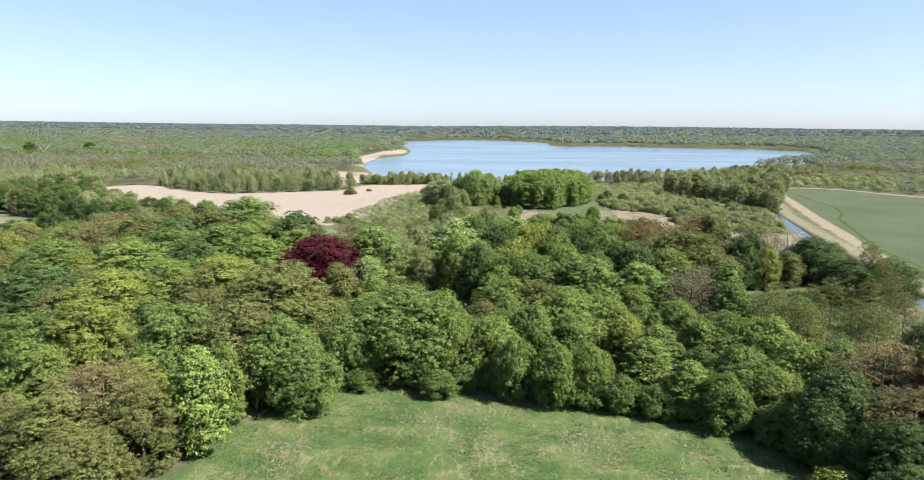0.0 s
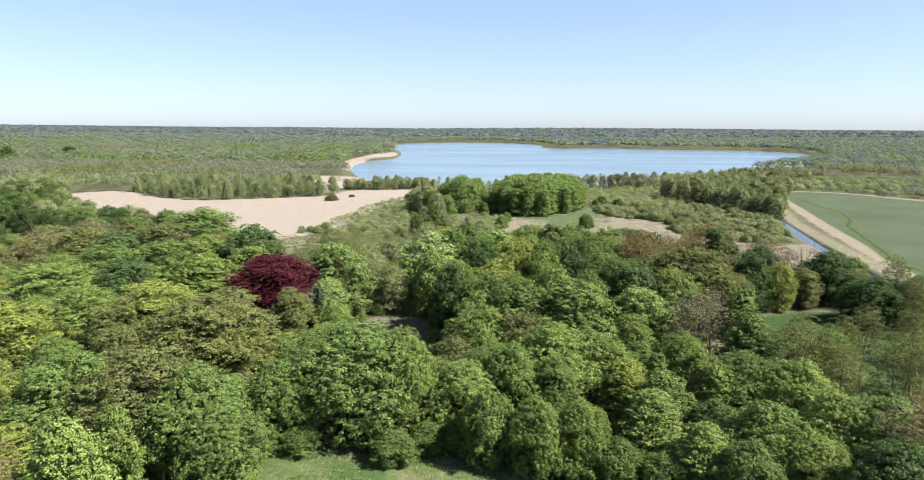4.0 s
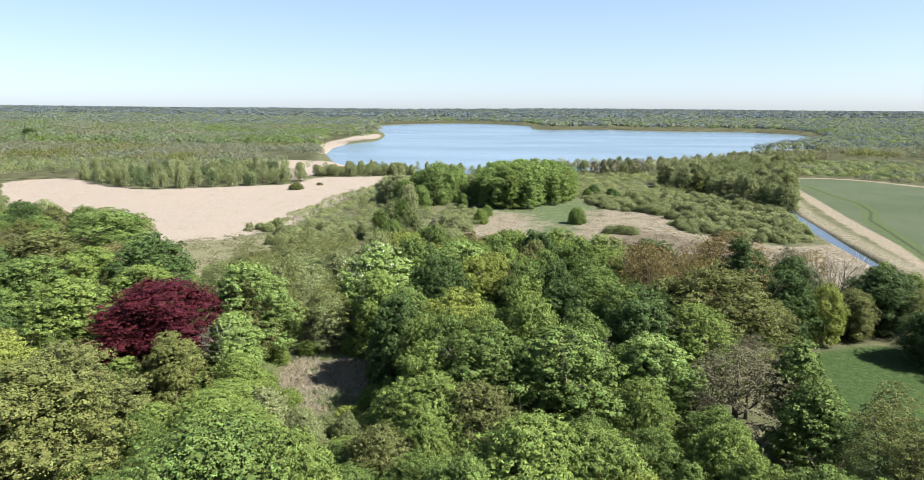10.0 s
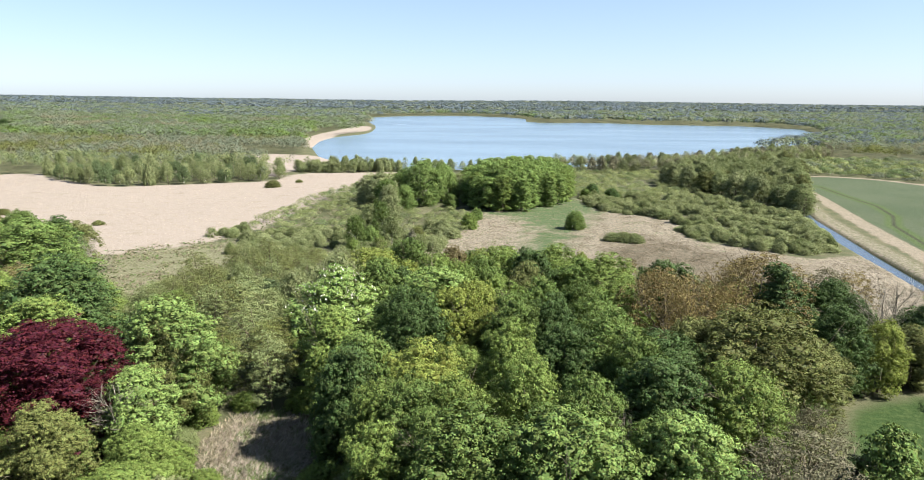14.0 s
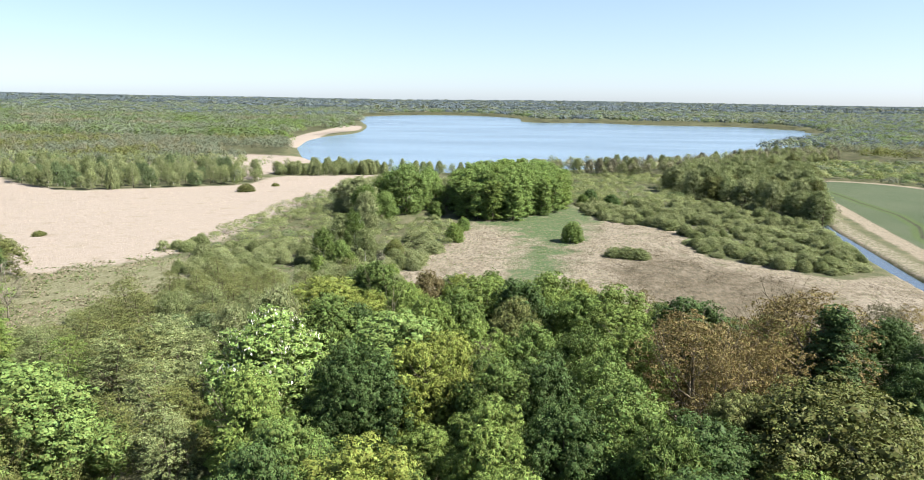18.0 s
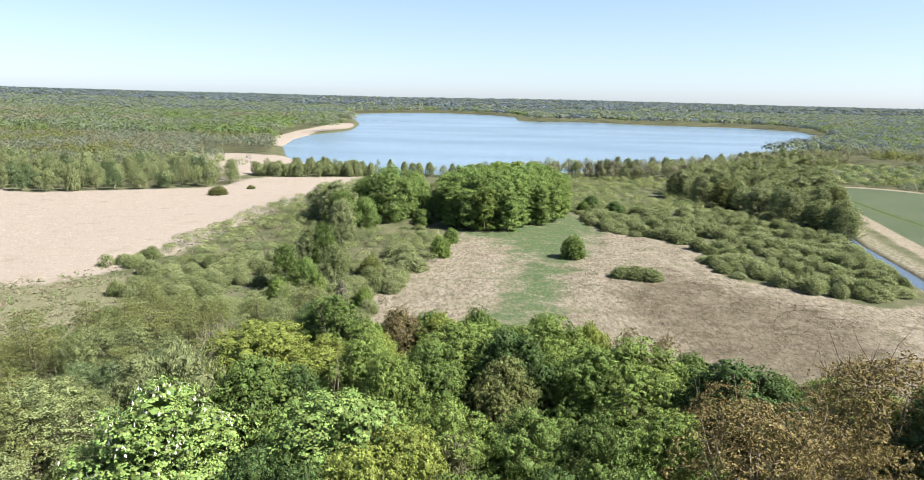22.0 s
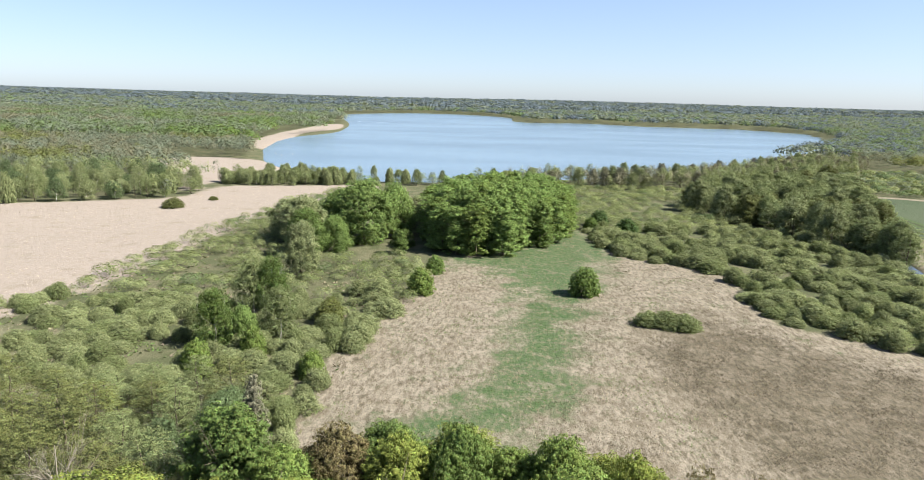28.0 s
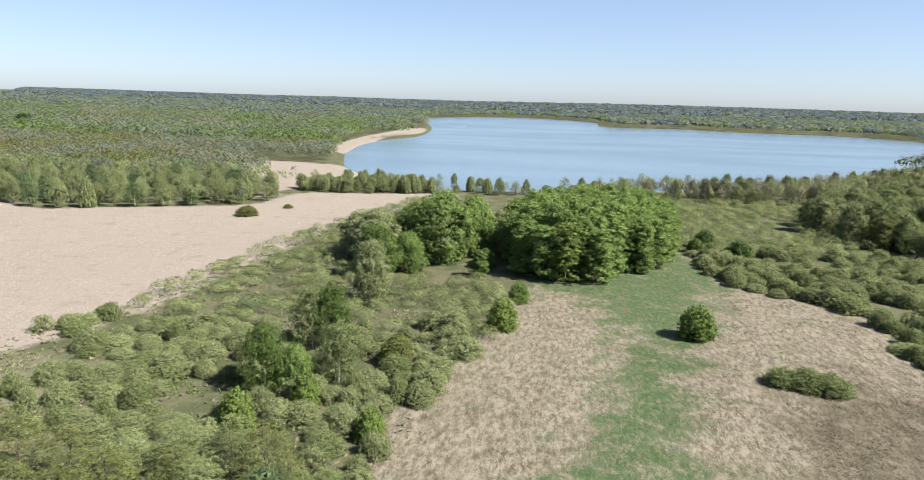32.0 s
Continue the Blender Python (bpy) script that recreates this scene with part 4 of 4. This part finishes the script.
EAST_GROVE = rounded([(112, 508), (128, 462), (140, 424), (152, 406), (164, 440), (186, 500), (222, 585), (190, 600), (140, 560)])
BEECH_VIEW = rounded([(-74, 176), (-64, 196), (-40, 190), (-24, 172), (-26, 138), (-50, 132), (-62, 150)])
SLOUGH_VIEW = rounded([(-37, 196), (-18, 198), (-9, 178), (-6, 160), (-12, 148), (-22, 148), (-36, 176)])
SHADE_TONED_EDGE = rounded([(34, 116), (44, 110), (48, 92), (54, 72), (105, 66), (110, 128), (94, 138), (50, 132)])
NORTH_EDGE = rounded([(-12, 246), (30, 244), (44, 238), (62, 238), (42, 254), (24, 263), (2, 265)])
FRINGE = rounded([(-70, 232), (-34, 222), (-20, 258), (-26, 292), (-62, 284)])
POPLARS = rounded([(-4, 416), (14, 398), (40, 428), (47, 475), (20, 480), (-6, 455)])
SHORE_EAST = rounded([(30, 584), (80, 578), (132, 580), (190, 600), (240, 640), (330, 760), (270, 760), (190, 680), (120, 620), (40, 602)])
SHORE_MID = rounded([(-56, 574), (-20, 574), (30, 582), (30, 596), (-20, 588), (-56, 586)])
SHORE_WEST = rounded([(-128, 556), (-100, 552), (-60, 568), (-60, 584), (-100, 590), (-130, 575)])
BIRCH_EDGE = rounded([(-300, 545), (-262, 496), (-217, 470), (-160, 492), (-130, 510), (-142, 548), (-180, 560), (-240, 560)])
SCRUB_WEST = rounded([(-48, 200), (-26, 214), (-20, 244), (-14, 262), (-13, 305), (-9, 335), (-2, 362), (-8, 392), (-28, 392), (-48, 402), (-50, 460), (-58, 545),
                      (-70, 500), (-80, 455), (-86, 415), (-90, 371), (-98, 335), (-112, 316), (-128, 300), (-118, 272), (-82, 240)])
SCRUB_EAST = rounded([(58, 413), (84, 389), (82, 354), (86, 341), (100, 330), (124, 326), (143, 402), (122, 468), (112, 505), (125, 572), (40, 578), (52, 480)])
SCRUB_FAR = rounded([(222, 590), (262, 572), (310, 515), (430, 485), (440, 640), (330, 700), (250, 660)])


def scatter(outline, gap, tries, avoid=(), grid=None):
    """Random spots inside an outline, at least gap apart from each other and, if asked, from what stands there."""
    lo, hi = outline.min(0), outline.max(0)
    p = rng.uniform(lo, hi, (tries, 2))
    p = p[inside_depth(p[:, 0], p[:, 1], outline) > 0]
    for o in avoid:
        p = p[inside_depth(p[:, 0], p[:, 1], o) < -2]
    out, cells = [], {}
    seed = list(grid) if grid is not None else []
    for x, y in seed:
        cells.setdefault((int(x // gap), int(y // gap)), []).append((x, y))
    for x, y in p:
        i, j = int(x // gap), int(y // gap)
        if all((x - a) ** 2 + (y - b) ** 2 > gap * gap for u in (i - 1, i, i + 1) for v in (j - 1, j, j + 1) for a, b in cells.get((u, v), ())):
            cells.setdefault((i, j), []).append((x, y))
            out.append((float(x), float(y)))
    return out


standing = [(o.matrix_basis.translation.x, o.matrix_basis.translation.y) for o in scene.collection.objects if o.parent is None and "model_r" in o]


def fill(outline, gap, mixture, high, wide, group, avoid=(), tries=4000):
    for x, y in scatter(outline, gap, tries, avoid, standing):
        standing.append((x, y))
        kind, tone = mixture[int(rng.integers(len(mixture)))]
        plant(kind, x, y, high(x, y) if callable(high) else rng.uniform(*high), rng.uniform(*wide), TONE[tone], describe(kind, tone), group)


def dome(x, y):
    """The aspens are lower towards the edge of their grove."""
    return 15.8 + 0.5 * min(10.0, float(inside_depth(np.array([x]), np.array([y]), POPLARS)[0])) + rng.uniform(-0.8, 0.8)


PARK = [("broad", t) for t in "GGMMMOYD"] + [("maple", "G"), ("chestnut", "M"), ("thin", "O")]
fill(WOOD_WEST, 9.6, PARK + [("broad", t) for t in "YOAOYAO"] + [("thin", "B")], (11, 16), (5, 7), "trees of the park wood", (MEADOW, SLOUGH_VIEW, BEECH_VIEW))
fill(BEECH_VIEW, 7.0, [("maple", "G"), ("maple", "M"), ("young", "G"), ("maple", "L")], (6, 9.5), (3.5, 4.5), "trees of the park wood", (MEADOW, SLOUGH_VIEW))
fill(SHADE_TONED_EDGE, 7.5, [("maple", "D"), ("broad", "D"), ("maple", "M"), ("broad", "D"), ("maple", "D")], (8, 11.5), (4, 5.5), "trees of the park wood", (MEADOW, GLADE))
fill(WOOD_EAST, 7.0, PARK, (9, 13.5), (4, 5.5), "trees of the park wood", (MEADOW, SLOUGH_VIEW, GLADE))
fill(NORTH_EDGE, 5.5, [("maple", "M"), ("maple", "G"), ("maple", "G"), ("broad", "Y")], (10, 14), (4.5, 6), "trees of the park wood", (GREEN_LANE,))
fill(SLOUGH_VIEW, 4.2, [("willow", "K"), ("bush", "G"), ("bush", "Y"), ("willow", "Q")], (1.8, 4.2), (2, 3.2), "undergrowth of the park wood", (SLOUGH,))
fill(WOOD_ROW, 10, [("broad", t) for t in "MMDODK"], (12, 16), (5.5, 7), "trees between the fields")
fill(POPLARS, 5.0, [("poplar", "G"), ("poplar", "L"), ("poplar", "L")], dome, (3.5, 4.3), "aspens of the grove")
fill(EAST_GROVE, 7.8, [("broad", "Q"), ("broad", "K"), ("alder", "Q"), ("maple", "Q"), ("broad", "O")], (11, 16), (4.8, 6.5), "trees of the eastern grove")
fill(SHORE_WEST, 4.6, [("birch", "Q"), ("birch", "K"), ("alder", "Q"), ("bush", "K")], (4.5, 10.5), (2.2, 3.6), "trees on the lake shore")
fill(SHORE_MID, 6.2, [("birch", "K"), ("alder", "Q"), ("bush", "K"), ("birch", "Q")], (3.5, 10), (2.0, 3.4), "trees on the lake shore")
fill(SHORE_EAST, 8.5, [("birch", "K"), ("alder", "K"), ("birch", "Q"), ("alder", "Q"), ("birch", "N")], (9, 13), (3.0, 4.2), "trees on the lake shore")
fill(BIRCH_EDGE, 7.2, [("birch", "K"), ("alder", "K"), ("birch", "Q"), ("alder", "Q"), ("birch", "P"), ("bush", "K")], (6, 14), (2.8, 3.9), "trees behind the reeds")
MARSH = [("willow", "K"), ("willow", "K"), ("willow", "Q"), ("willow", "K"), ("willow", "K"), ("twiggy", "K"), ("willow", "K"), ("willow", "Q")]


def wood_material(name, vary, through_leaf):
    """Massed foliage whose tone belongs to each plant."""
    m = leaf_material(name, 0.04, None, vary, through_leaf)
    nt = m.node_tree
    a = nt.nodes.new("ShaderNodeAttribute")
    a.attribute_name = "tone"
    hsv = next(n for n in nt.nodes if n.bl_idname == "ShaderNodeHueSaturation")
    nt.links.new(a.outputs["Color"], hsv.inputs["Color"])
    return m


WOODS = wood_material("massed_leaves", 0.2, 0.3)
GRASSES = wood_material("grass_blades", 0.4, 0.15)


def shrubs(outline, gap, split, limit, high, wide, group, stuff_name, stuff_label):
    """Scrub: the shrubs of one stretch along y are things of their own, the rest one mass."""
    spots = [s for s in scatter(outline, gap, 12000, (), standing)
             if inside_depth(np.array([s[0]]), np.array([s[1]]), MARSH_OPEN)[0] < rng.uniform(-6, 14)
             and not (s[0] < -84 and s[1] < 335) and noise.noise((s[0] / 11, s[1] / 11, 4.4)) > -0.32]
    spots.sort(key=lambda s: s[1])
    near = [s for s in spots if split[0] < s[1] < split[1]][:limit]
    rest = [s for s in spots if s not in set(near)]
    for x, y in near:
        kind, tone = MARSH[int(rng.integers(len(MARSH)))]
        plant(kind, x, y, rng.uniform(*high), rng.uniform(*wide), TONE[tone], describe(kind, tone), group)
    p = np.array(rest)
    mass(stuff_name, stuff_label, p, rng.uniform(*high, len(p)), rng.uniform(*wide, len(p)), 760, 0.19, ("Q", "P", "Q", "K", "K", "Q"), 0.0)


def mass(name, label, p, hs, rs, leaves, size, tones, bare=0.3):
    """Many plants in one mesh: for each a crown of leaf sprays over an uneven egg."""
    n = len(p)
    z0 = ground_z(p[:, 0], p[:, 1])
    d = unit(n * leaves).reshape(n, leaves, 3)
    d[..., 2] = np.where(d[..., 2] < -0.35, -d[..., 2], d[..., 2])
    half = hs * (1 - bare) / 2
    lump = 1 + 0.28 * np.sin(3 * np.arctan2(d[..., 1], d[..., 0]) + rng.uniform(0, 6, n)[:, None]) * np.sin(4 * d[..., 2] + rng.uniform(0, 6, n)[:, None])
    if bare > 0:
        lump = lump * rng.uniform(0.78, 1.06, (n, leaves))
    else:
        turn = np.arctan2(d[..., 1], d[..., 0])
        lump = 0.86 + 0.2 * np.sin(5 * turn + rng.uniform(0, 6, n)[:, None]) * np.sin(6 * d[..., 2] + rng.uniform(0, 6, n)[:, None]) + rng.uniform(-0.08, 0.06, (n, leaves))
    pos = np.empty((n, leaves, 3))
    taper = 1 - 0.3 * d[..., 2] if bare > 0 else 1.0
    lump = lump * taper
    pos[..., 0] = p[:, :1] + d[..., 0] * rs[:, None] * lump
    pos[..., 1] = p[:, 1:] + d[..., 1] * rs[:, None] * lump
    pos[..., 2] = (z0 + hs - half)[:, None] + d[..., 2] * half[:, None] * lump / taper
    way = d + rng.normal(size=d.shape) * 0.22 + (0, 0, 0.35) if bare < 0.3 else 0.75 * d + rng.normal(size=d.shape) * 0.17 + (0, 0, 0.5)
    s = np.repeat(size * rs / rs.mean(), leaves)
    quads = leaf_quads(pos.reshape(-1, 3), way.reshape(-1, 3), s, rng, 0.75)
    me = quads_mesh(name, quads, WOODS)
    grain = 90.0 if len(p) and p[:, 1].mean() > 600 else 14.0
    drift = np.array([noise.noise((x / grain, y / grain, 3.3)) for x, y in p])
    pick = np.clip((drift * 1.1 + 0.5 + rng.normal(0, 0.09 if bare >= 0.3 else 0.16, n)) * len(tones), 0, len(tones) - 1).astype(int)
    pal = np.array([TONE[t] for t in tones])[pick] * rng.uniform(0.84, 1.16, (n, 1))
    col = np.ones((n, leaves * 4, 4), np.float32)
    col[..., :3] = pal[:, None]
    me.attributes.new("tone", "FLOAT_COLOR", "POINT").data.foreach_set("color", col.ravel())
    return tagged(new(name, me), label, "woodland", kind="stuff")


fill(FRINGE, 6.5, [("alder", "O"), ("birch", "Q"), ("alder", "Q"), ("birch", "P"), ("alder", "O")], (7, 11.5), (3, 4.2), "alders at the edge of the marsh")
shrubs(SCRUB_WEST, 3.5, (222, 350), 270, (1.6, 4.2), (1.7, 3.3), "willow shrubs of the western marsh", "western_scrub", "grey-green willow scrub along the reed bed")
shrubs(SCRUB_EAST, 3.8, (300, 520), 290, (1.6, 4.6), (1.9, 4.2), "willow shrubs of the eastern marsh", "eastern_scrub", "grey-green willow scrub beyond the clearing")
p = np.array(scatter(SHORE_EAST, 3.4, 7000))
mass("shore_birches", "belt of slender young birches along the lake shore", p, rng.uniform(7, 11.5, len(p)), rng.uniform(1.7, 2.7, len(p)), 150, 0.5, ("K", "N", "Q", "K", "N"), 0.25)
p = np.array(scatter(SCRUB_FAR, 5.2, 6000))
mass("field_scrub", "low grey-green scrub behind the crop field", p, rng.uniform(2, 6.5, len(p)), rng.uniform(3.2, 5.6, len(p)), 130, 0.8, ("Q", "P", "K", "F"), 0.0)


def band(y0, y1, step, west, east, keep=0.85):
    """Spots of a far wood on a shaken grid between two distances."""
    xs, ysb = np.meshgrid(np.arange(-1.0 * y1, 1.0 * y1, step), np.arange(y0, y1, step))
    q = np.stack([xs.ravel(), ysb.ravel()], 1) + rng.uniform(-0.48, 0.48, (xs.size, 2)) * step
    q = q[(np.abs(q[:, 0]) < q[:, 1] * 0.82 + 40) & (rng.random(len(q)) < keep)]
    ok = (q[:, 0] < west) | (q[:, 0] > east)
    q = q[ok & (inside_depth(q[:, 0], q[:, 1], LAKE) < -8)]
    for o in (FAR_STRIP, FAR_FIELDS, FAR_BEACH, REED, REED_BAY, REED_SPIT, FIELD, LEFT_FIELD, SCRUB_FAR, EAST_GROVE, SHORE_EAST, BIRCH_EDGE, WOOD_ROW, SCRUB_EAST, SCRUB_WEST):
        q = q[inside_depth(q[:, 0], q[:, 1], o) < -2]
    return q


def far_wood(name, label, p, high, wide, leaves, size, tones):
    mass(name, label, p, rng.uniform(*high, len(p)), rng.uniform(*wide, len(p)), leaves, size, tones)


far_wood("birch_wood", "pale green birches and alders behind the reeds", band(430, 590, 5.6, -132, 330), (9, 13), (2.5, 3.8), 120, 0.66, ("Q", "K", "F", "Q", "P", "K", "F"))
far_wood("west_wood", "grey-brown half-leafed alder wood west of the reeds", band(590, 800, 7.0, -132, 330), (11, 14.5), (3.8, 5.4), 84, 1.05, ("N", "F", "N", "F", "F", "N", "O"))
p = band(800, 1500, 11.5, 5000, 5000)
far_wood("green_wood", "lush green beech wood west of the lake", p[p[:, 0] < 0], (14, 18.5), (7, 10.5), 64, 2.0, ("N", "F", "F", "P", "F", "P", "M", "P"))
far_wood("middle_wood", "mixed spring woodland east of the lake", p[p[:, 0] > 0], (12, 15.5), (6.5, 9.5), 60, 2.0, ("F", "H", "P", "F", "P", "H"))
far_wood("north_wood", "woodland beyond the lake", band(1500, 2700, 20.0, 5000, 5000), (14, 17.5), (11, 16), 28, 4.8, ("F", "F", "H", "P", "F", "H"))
far_wood("horizon_wood", "horizon forest with grey-blue haze painted into its leaves", band(2700, 4800, 42.0, 5000, 5000), (19, 23), (24, 34), 22, 10, ("H", "H", "H", "F", "H"))


# ---- grass, reeds and sedge standing on the ground ----


def tufts(name, label, outline, n, high, wide, tones, blades=3, keep=None, category="grass", lean_by=(1.0, 3.0), south=-1e9, clumped=True):
    """Clumps of upright blades over an outline, in one mesh; keep picks the spots."""
    lo, hi = np.maximum(outline.min(0), (-1e9, south)), outline.max(0)
    p = rng.uniform(lo, hi, (n * 3, 2))
    p = p[inside_depth(p[:, 0], p[:, 1], outline) > rng.uniform(-3, 3, len(p))]
    clump = np.ones(len(p)) if not clumped else np.array([noise.noise((x / 5.0, y / 5.0, 1.7)) + 0.6 * noise.noise((x / 1.6, y / 1.6, 8.1)) for x, y in p])
    p = p[clump > rng.normal(0.0, 0.22, len(p))]
    if keep is not None:
        p = p[keep(p[:, 0], p[:, 1])]
    p = p[:n]
    n = len(p)
    z = ground_z(p[:, 0], p[:, 1])
    h = rng.uniform(*high, (n, blades))
    ang, lean = rng.uniform(0, math.tau, (n, blades)), rng.uniform(*lean_by, (n, blades))
    base = np.stack([p[:, :1] + 0.12 * np.cos(ang), p[:, 1:] + 0.12 * np.sin(ang), np.repeat(z[:, None], blades, 1) - 0.03], 2)
    tip = base + np.stack([np.cos(ang) * lean * h, np.sin(ang) * lean * h, h], 2) / np.hypot(1, lean)[..., None]
    w = rng.uniform(*wide, (n, blades))[..., None] * np.stack([-np.sin(ang + 0.6), np.cos(ang + 0.6), 0 * ang], 2)
    mid = base * 0.55 + tip * 0.45
    quads = np.stack([base, mid + w, tip, mid - w], 2).reshape(-1, 4, 3)
    me = quads_mesh(name, quads, GRASSES)
    drift = np.array([noise.noise((x / 9.0, y / 9.0, 5.5)) for x, y in p])
    pick = np.clip((drift + 0.5 + rng.normal(0, 0.2, n)) * len(tones), 0, len(tones) - 1).astype(int)
    col = np.ones((n, blades * 4, 4), np.float32)
    col[..., :3] = (np.array(tones)[pick] * rng.uniform(0.8, 1.2, (n, 1)))[:, None]
    me.attributes.new("tone", "FLOAT_COLOR", "POINT").data.foreach_set("color", col.ravel())
    return tagged(new(name, me), label, category, kind="stuff")


STRAW, PALE, DULL, FRESH, LUSH = (0.176, 0.150, 0.109), (0.235, 0.204, 0.151), (0.071, 0.059, 0.038), (0.080, 0.113, 0.038), (0.050, 0.091, 0.025)


def off_lane(x, y):
    return (inside_depth(x, y, GREEN_LANE) < rng.uniform(-5, 3, len(x))) & (inside_depth(x, y, BARE_SEDGE) < rng.uniform(-4, 6, len(x)))


tufts("dry_grass", "matted straw-coloured dry grass of the clearing", CLEARING, 42000, (0.25, 0.6), (0.02, 0.055), (DULL, STRAW, PALE, STRAW, STRAW, FRESH), keep=off_lane)
tufts("lane_grass", "fresh green grass through the clearing", GREEN_LANE, 8000, (0.2, 0.45), (0.03, 0.07), (LUSH, FRESH, LUSH, STRAW))
tufts("brown_sedge", "dull brown dead sedge", BARE_SEDGE, 9000, (0.3, 0.6), (0.02, 0.05), (DULL, (0.105, 0.088, 0.060), DULL, (0.126, 0.105, 0.071)))
tufts("meadow_grass", "short green meadow grass with dry patches", MEADOW, 14000, (0.15, 0.45), (0.04, 0.1), (LUSH, FRESH, LUSH, FRESH, STRAW), south=78)
tufts("reeds", "pale dry reeds of the reed bed", REED, 14000, (0.5, 1.0), (0.03, 0.07), ((0.29, 0.242, 0.196), (0.32, 0.272, 0.225), (0.3, 0.255, 0.208), (0.25, 0.215, 0.15)), blades=2, category="reeds", clumped=False, lean_by=(2.0, 4.0))
tufts("slough_reeds", "bleached dead reeds in the dried-up slough", SLOUGH, 5000, (0.6, 1.4), (0.03, 0.07), (PALE, STRAW, (0.24, 0.21, 0.17), FRESH), category="reeds", clumped=False)
tufts("pale_marsh_grass", "pale dry grass of the open marsh", MARSH_OPEN, 6000, (0.4, 0.9), (0.05, 0.12), (STRAW, (0.147, 0.147, 0.084), FRESH, STRAW))
tufts("marsh_grass", "grey-green marsh grass between the shrubs", SCRUB_WEST, 9000, (0.4, 1.0), (0.15, 0.3), (FRESH, (0.134, 0.134, 0.071), STRAW, FRESH))

# ---- single things ----
for x, y, h in ((112, 206, 15), (119, 222, 14), (106, 188, 14), (98, 168, 15), (105, 214, 12), (92, 152, 14), (84, 146, 13), (110, 196, 13)):
    plant("alder", x - 6, y, h, 3.8, TONE["O"], describe("alder", "O"), "trees of the park wood")
for x, y, h, w in ((-655, 862, 24, 10), (-600, 905, 23, 11)):
    plant("broad", x, y, h, w, TONE["D"], "large dark green tree standing alone by a pale field", "trees by the far field")
plant("bush", 44, 88, 4.5, 3.6, TONE["Y"], describe("bush", "Y"), "trees and bushes round the meadow")
for x, y, h, w in ((-121, 478, 4.2, 4.6), (-205, 372, 2.6, 3.2), (-150, 352, 1.8, 2.4), (-112, 500, 1.8, 2.2)):
    plant("willow", x, y, h, w, TONE["O"], "lone olive-green willow shrub in the pale reeds", "shrubs in the reed bed")
for x, y, h, w in ((-96, 262, 13, 5), (-104, 268, 12, 4.5), (-128, 276, 12, 4)):
    plant("bare", x, y, h, w, TONE["N"], describe("bare", "N"), "trees of the park wood")


def snag(x, y, h, turn, label):
    """A broken dead trunk with a stub of a limb and a split top."""
    r = np.random.default_rng(int(h * 100))
    top = tagged(new("dead_stump"), label, "dead tree", "dead wood at the meadow's edge")
    bm = bmesh.new()
    rings = tube(bm, [(0, 0, -0.1), (0.05, 0, h * 0.35), (0.12, 0.06, h * 0.7), (0.2, 0.1, h)], [0.34, 0.27, 0.22, 0.12], 9)
    for v in rings[-1]:
        v.co.z += r.uniform(-0.25, 0.35)
    part("trunk", finish(bm, "trunk", TWIG), top)
    bm = bmesh.new()
    tube(bm, [(0.1, 0.05, h * 0.6), (0.5, 0.1, h * 0.75), (0.75, 0.15, h * 1.05)], [0.11, 0.08, 0.03], 6)
    part("limb", finish(bm, "limb", TWIG), top)
    top.matrix_world = pose(x, y, float(ground_z(np.array([x]), np.array([y]))[0]), 0, 4, turn)


snag(-45.4, 109, 3.0, 30, "weathered grey broken tree stump in the grass")
snag(-58, 96, 4.6, 200, "pale dead trunk leaning among leafy trees")


def log(x, y, z, length, turn, thick, label):
    top = tagged(new("fallen_log"), label, "log", "dead wood at the meadow's edge")
    bm = bmesh.new()
    tube(bm, [(0, 0, thick), (length * 0.5, 0.12, thick * 0.95), (length, 0, thick * 0.8)], [thick, thick * 0.9, thick * 0.7], 8)
    part("stem", finish(bm, "stem", TWIG), top)
    bm = bmesh.new()
    tube(bm, [(length * 0.6, 0, thick), (length * 0.75, 0.5, thick * 1.6), (length * 0.85, 0.9, thick * 2.4)], [thick * 0.4, thick * 0.3, thick * 0.1], 6)
    part("branch", finish(bm, "branch", TWIG), top)
    top.matrix_world = pose(x, y, z, 0, 0, turn)


log(-42, 111, float(ground_z(np.array([-42.0]), np.array([111.0]))[0]), 4.5, 25, 0.16, "bleached fallen log lying in the grass")
log(-44, 106, float(ground_z(np.array([-44.0]), np.array([106.0]))[0]), 3.0, 70, 0.12, "thin bleached fallen branch in the grass")
for x, y in ((-152, 742), (-158, 748), (-146, 752), (-163, 760)):
    post = tagged(new("wooden_post"), "dark wooden post standing in the shallow lake", "post", "posts in the lake")
    bm = bmesh.new()
    tube(bm, [(0, 0, -1.5), (0.02, 0, 0.4), (0.05, 0.02, 1.3)], [0.22, 0.2, 0.17], 8)
    part("shaft", finish(bm, "shaft", BARK), post)
    post.matrix_world = pose(x, y, -0.75)

for models in MODELS.values():
    for ob in models:
        if ob.name not in FIRST:
            for o in (*ob.children_recursive, ob):
                bpy.data.objects.remove(o)
for o in scene.collection.objects:
    for key in ("model_h", "model_r"):
        if key in o:
            del o[key]
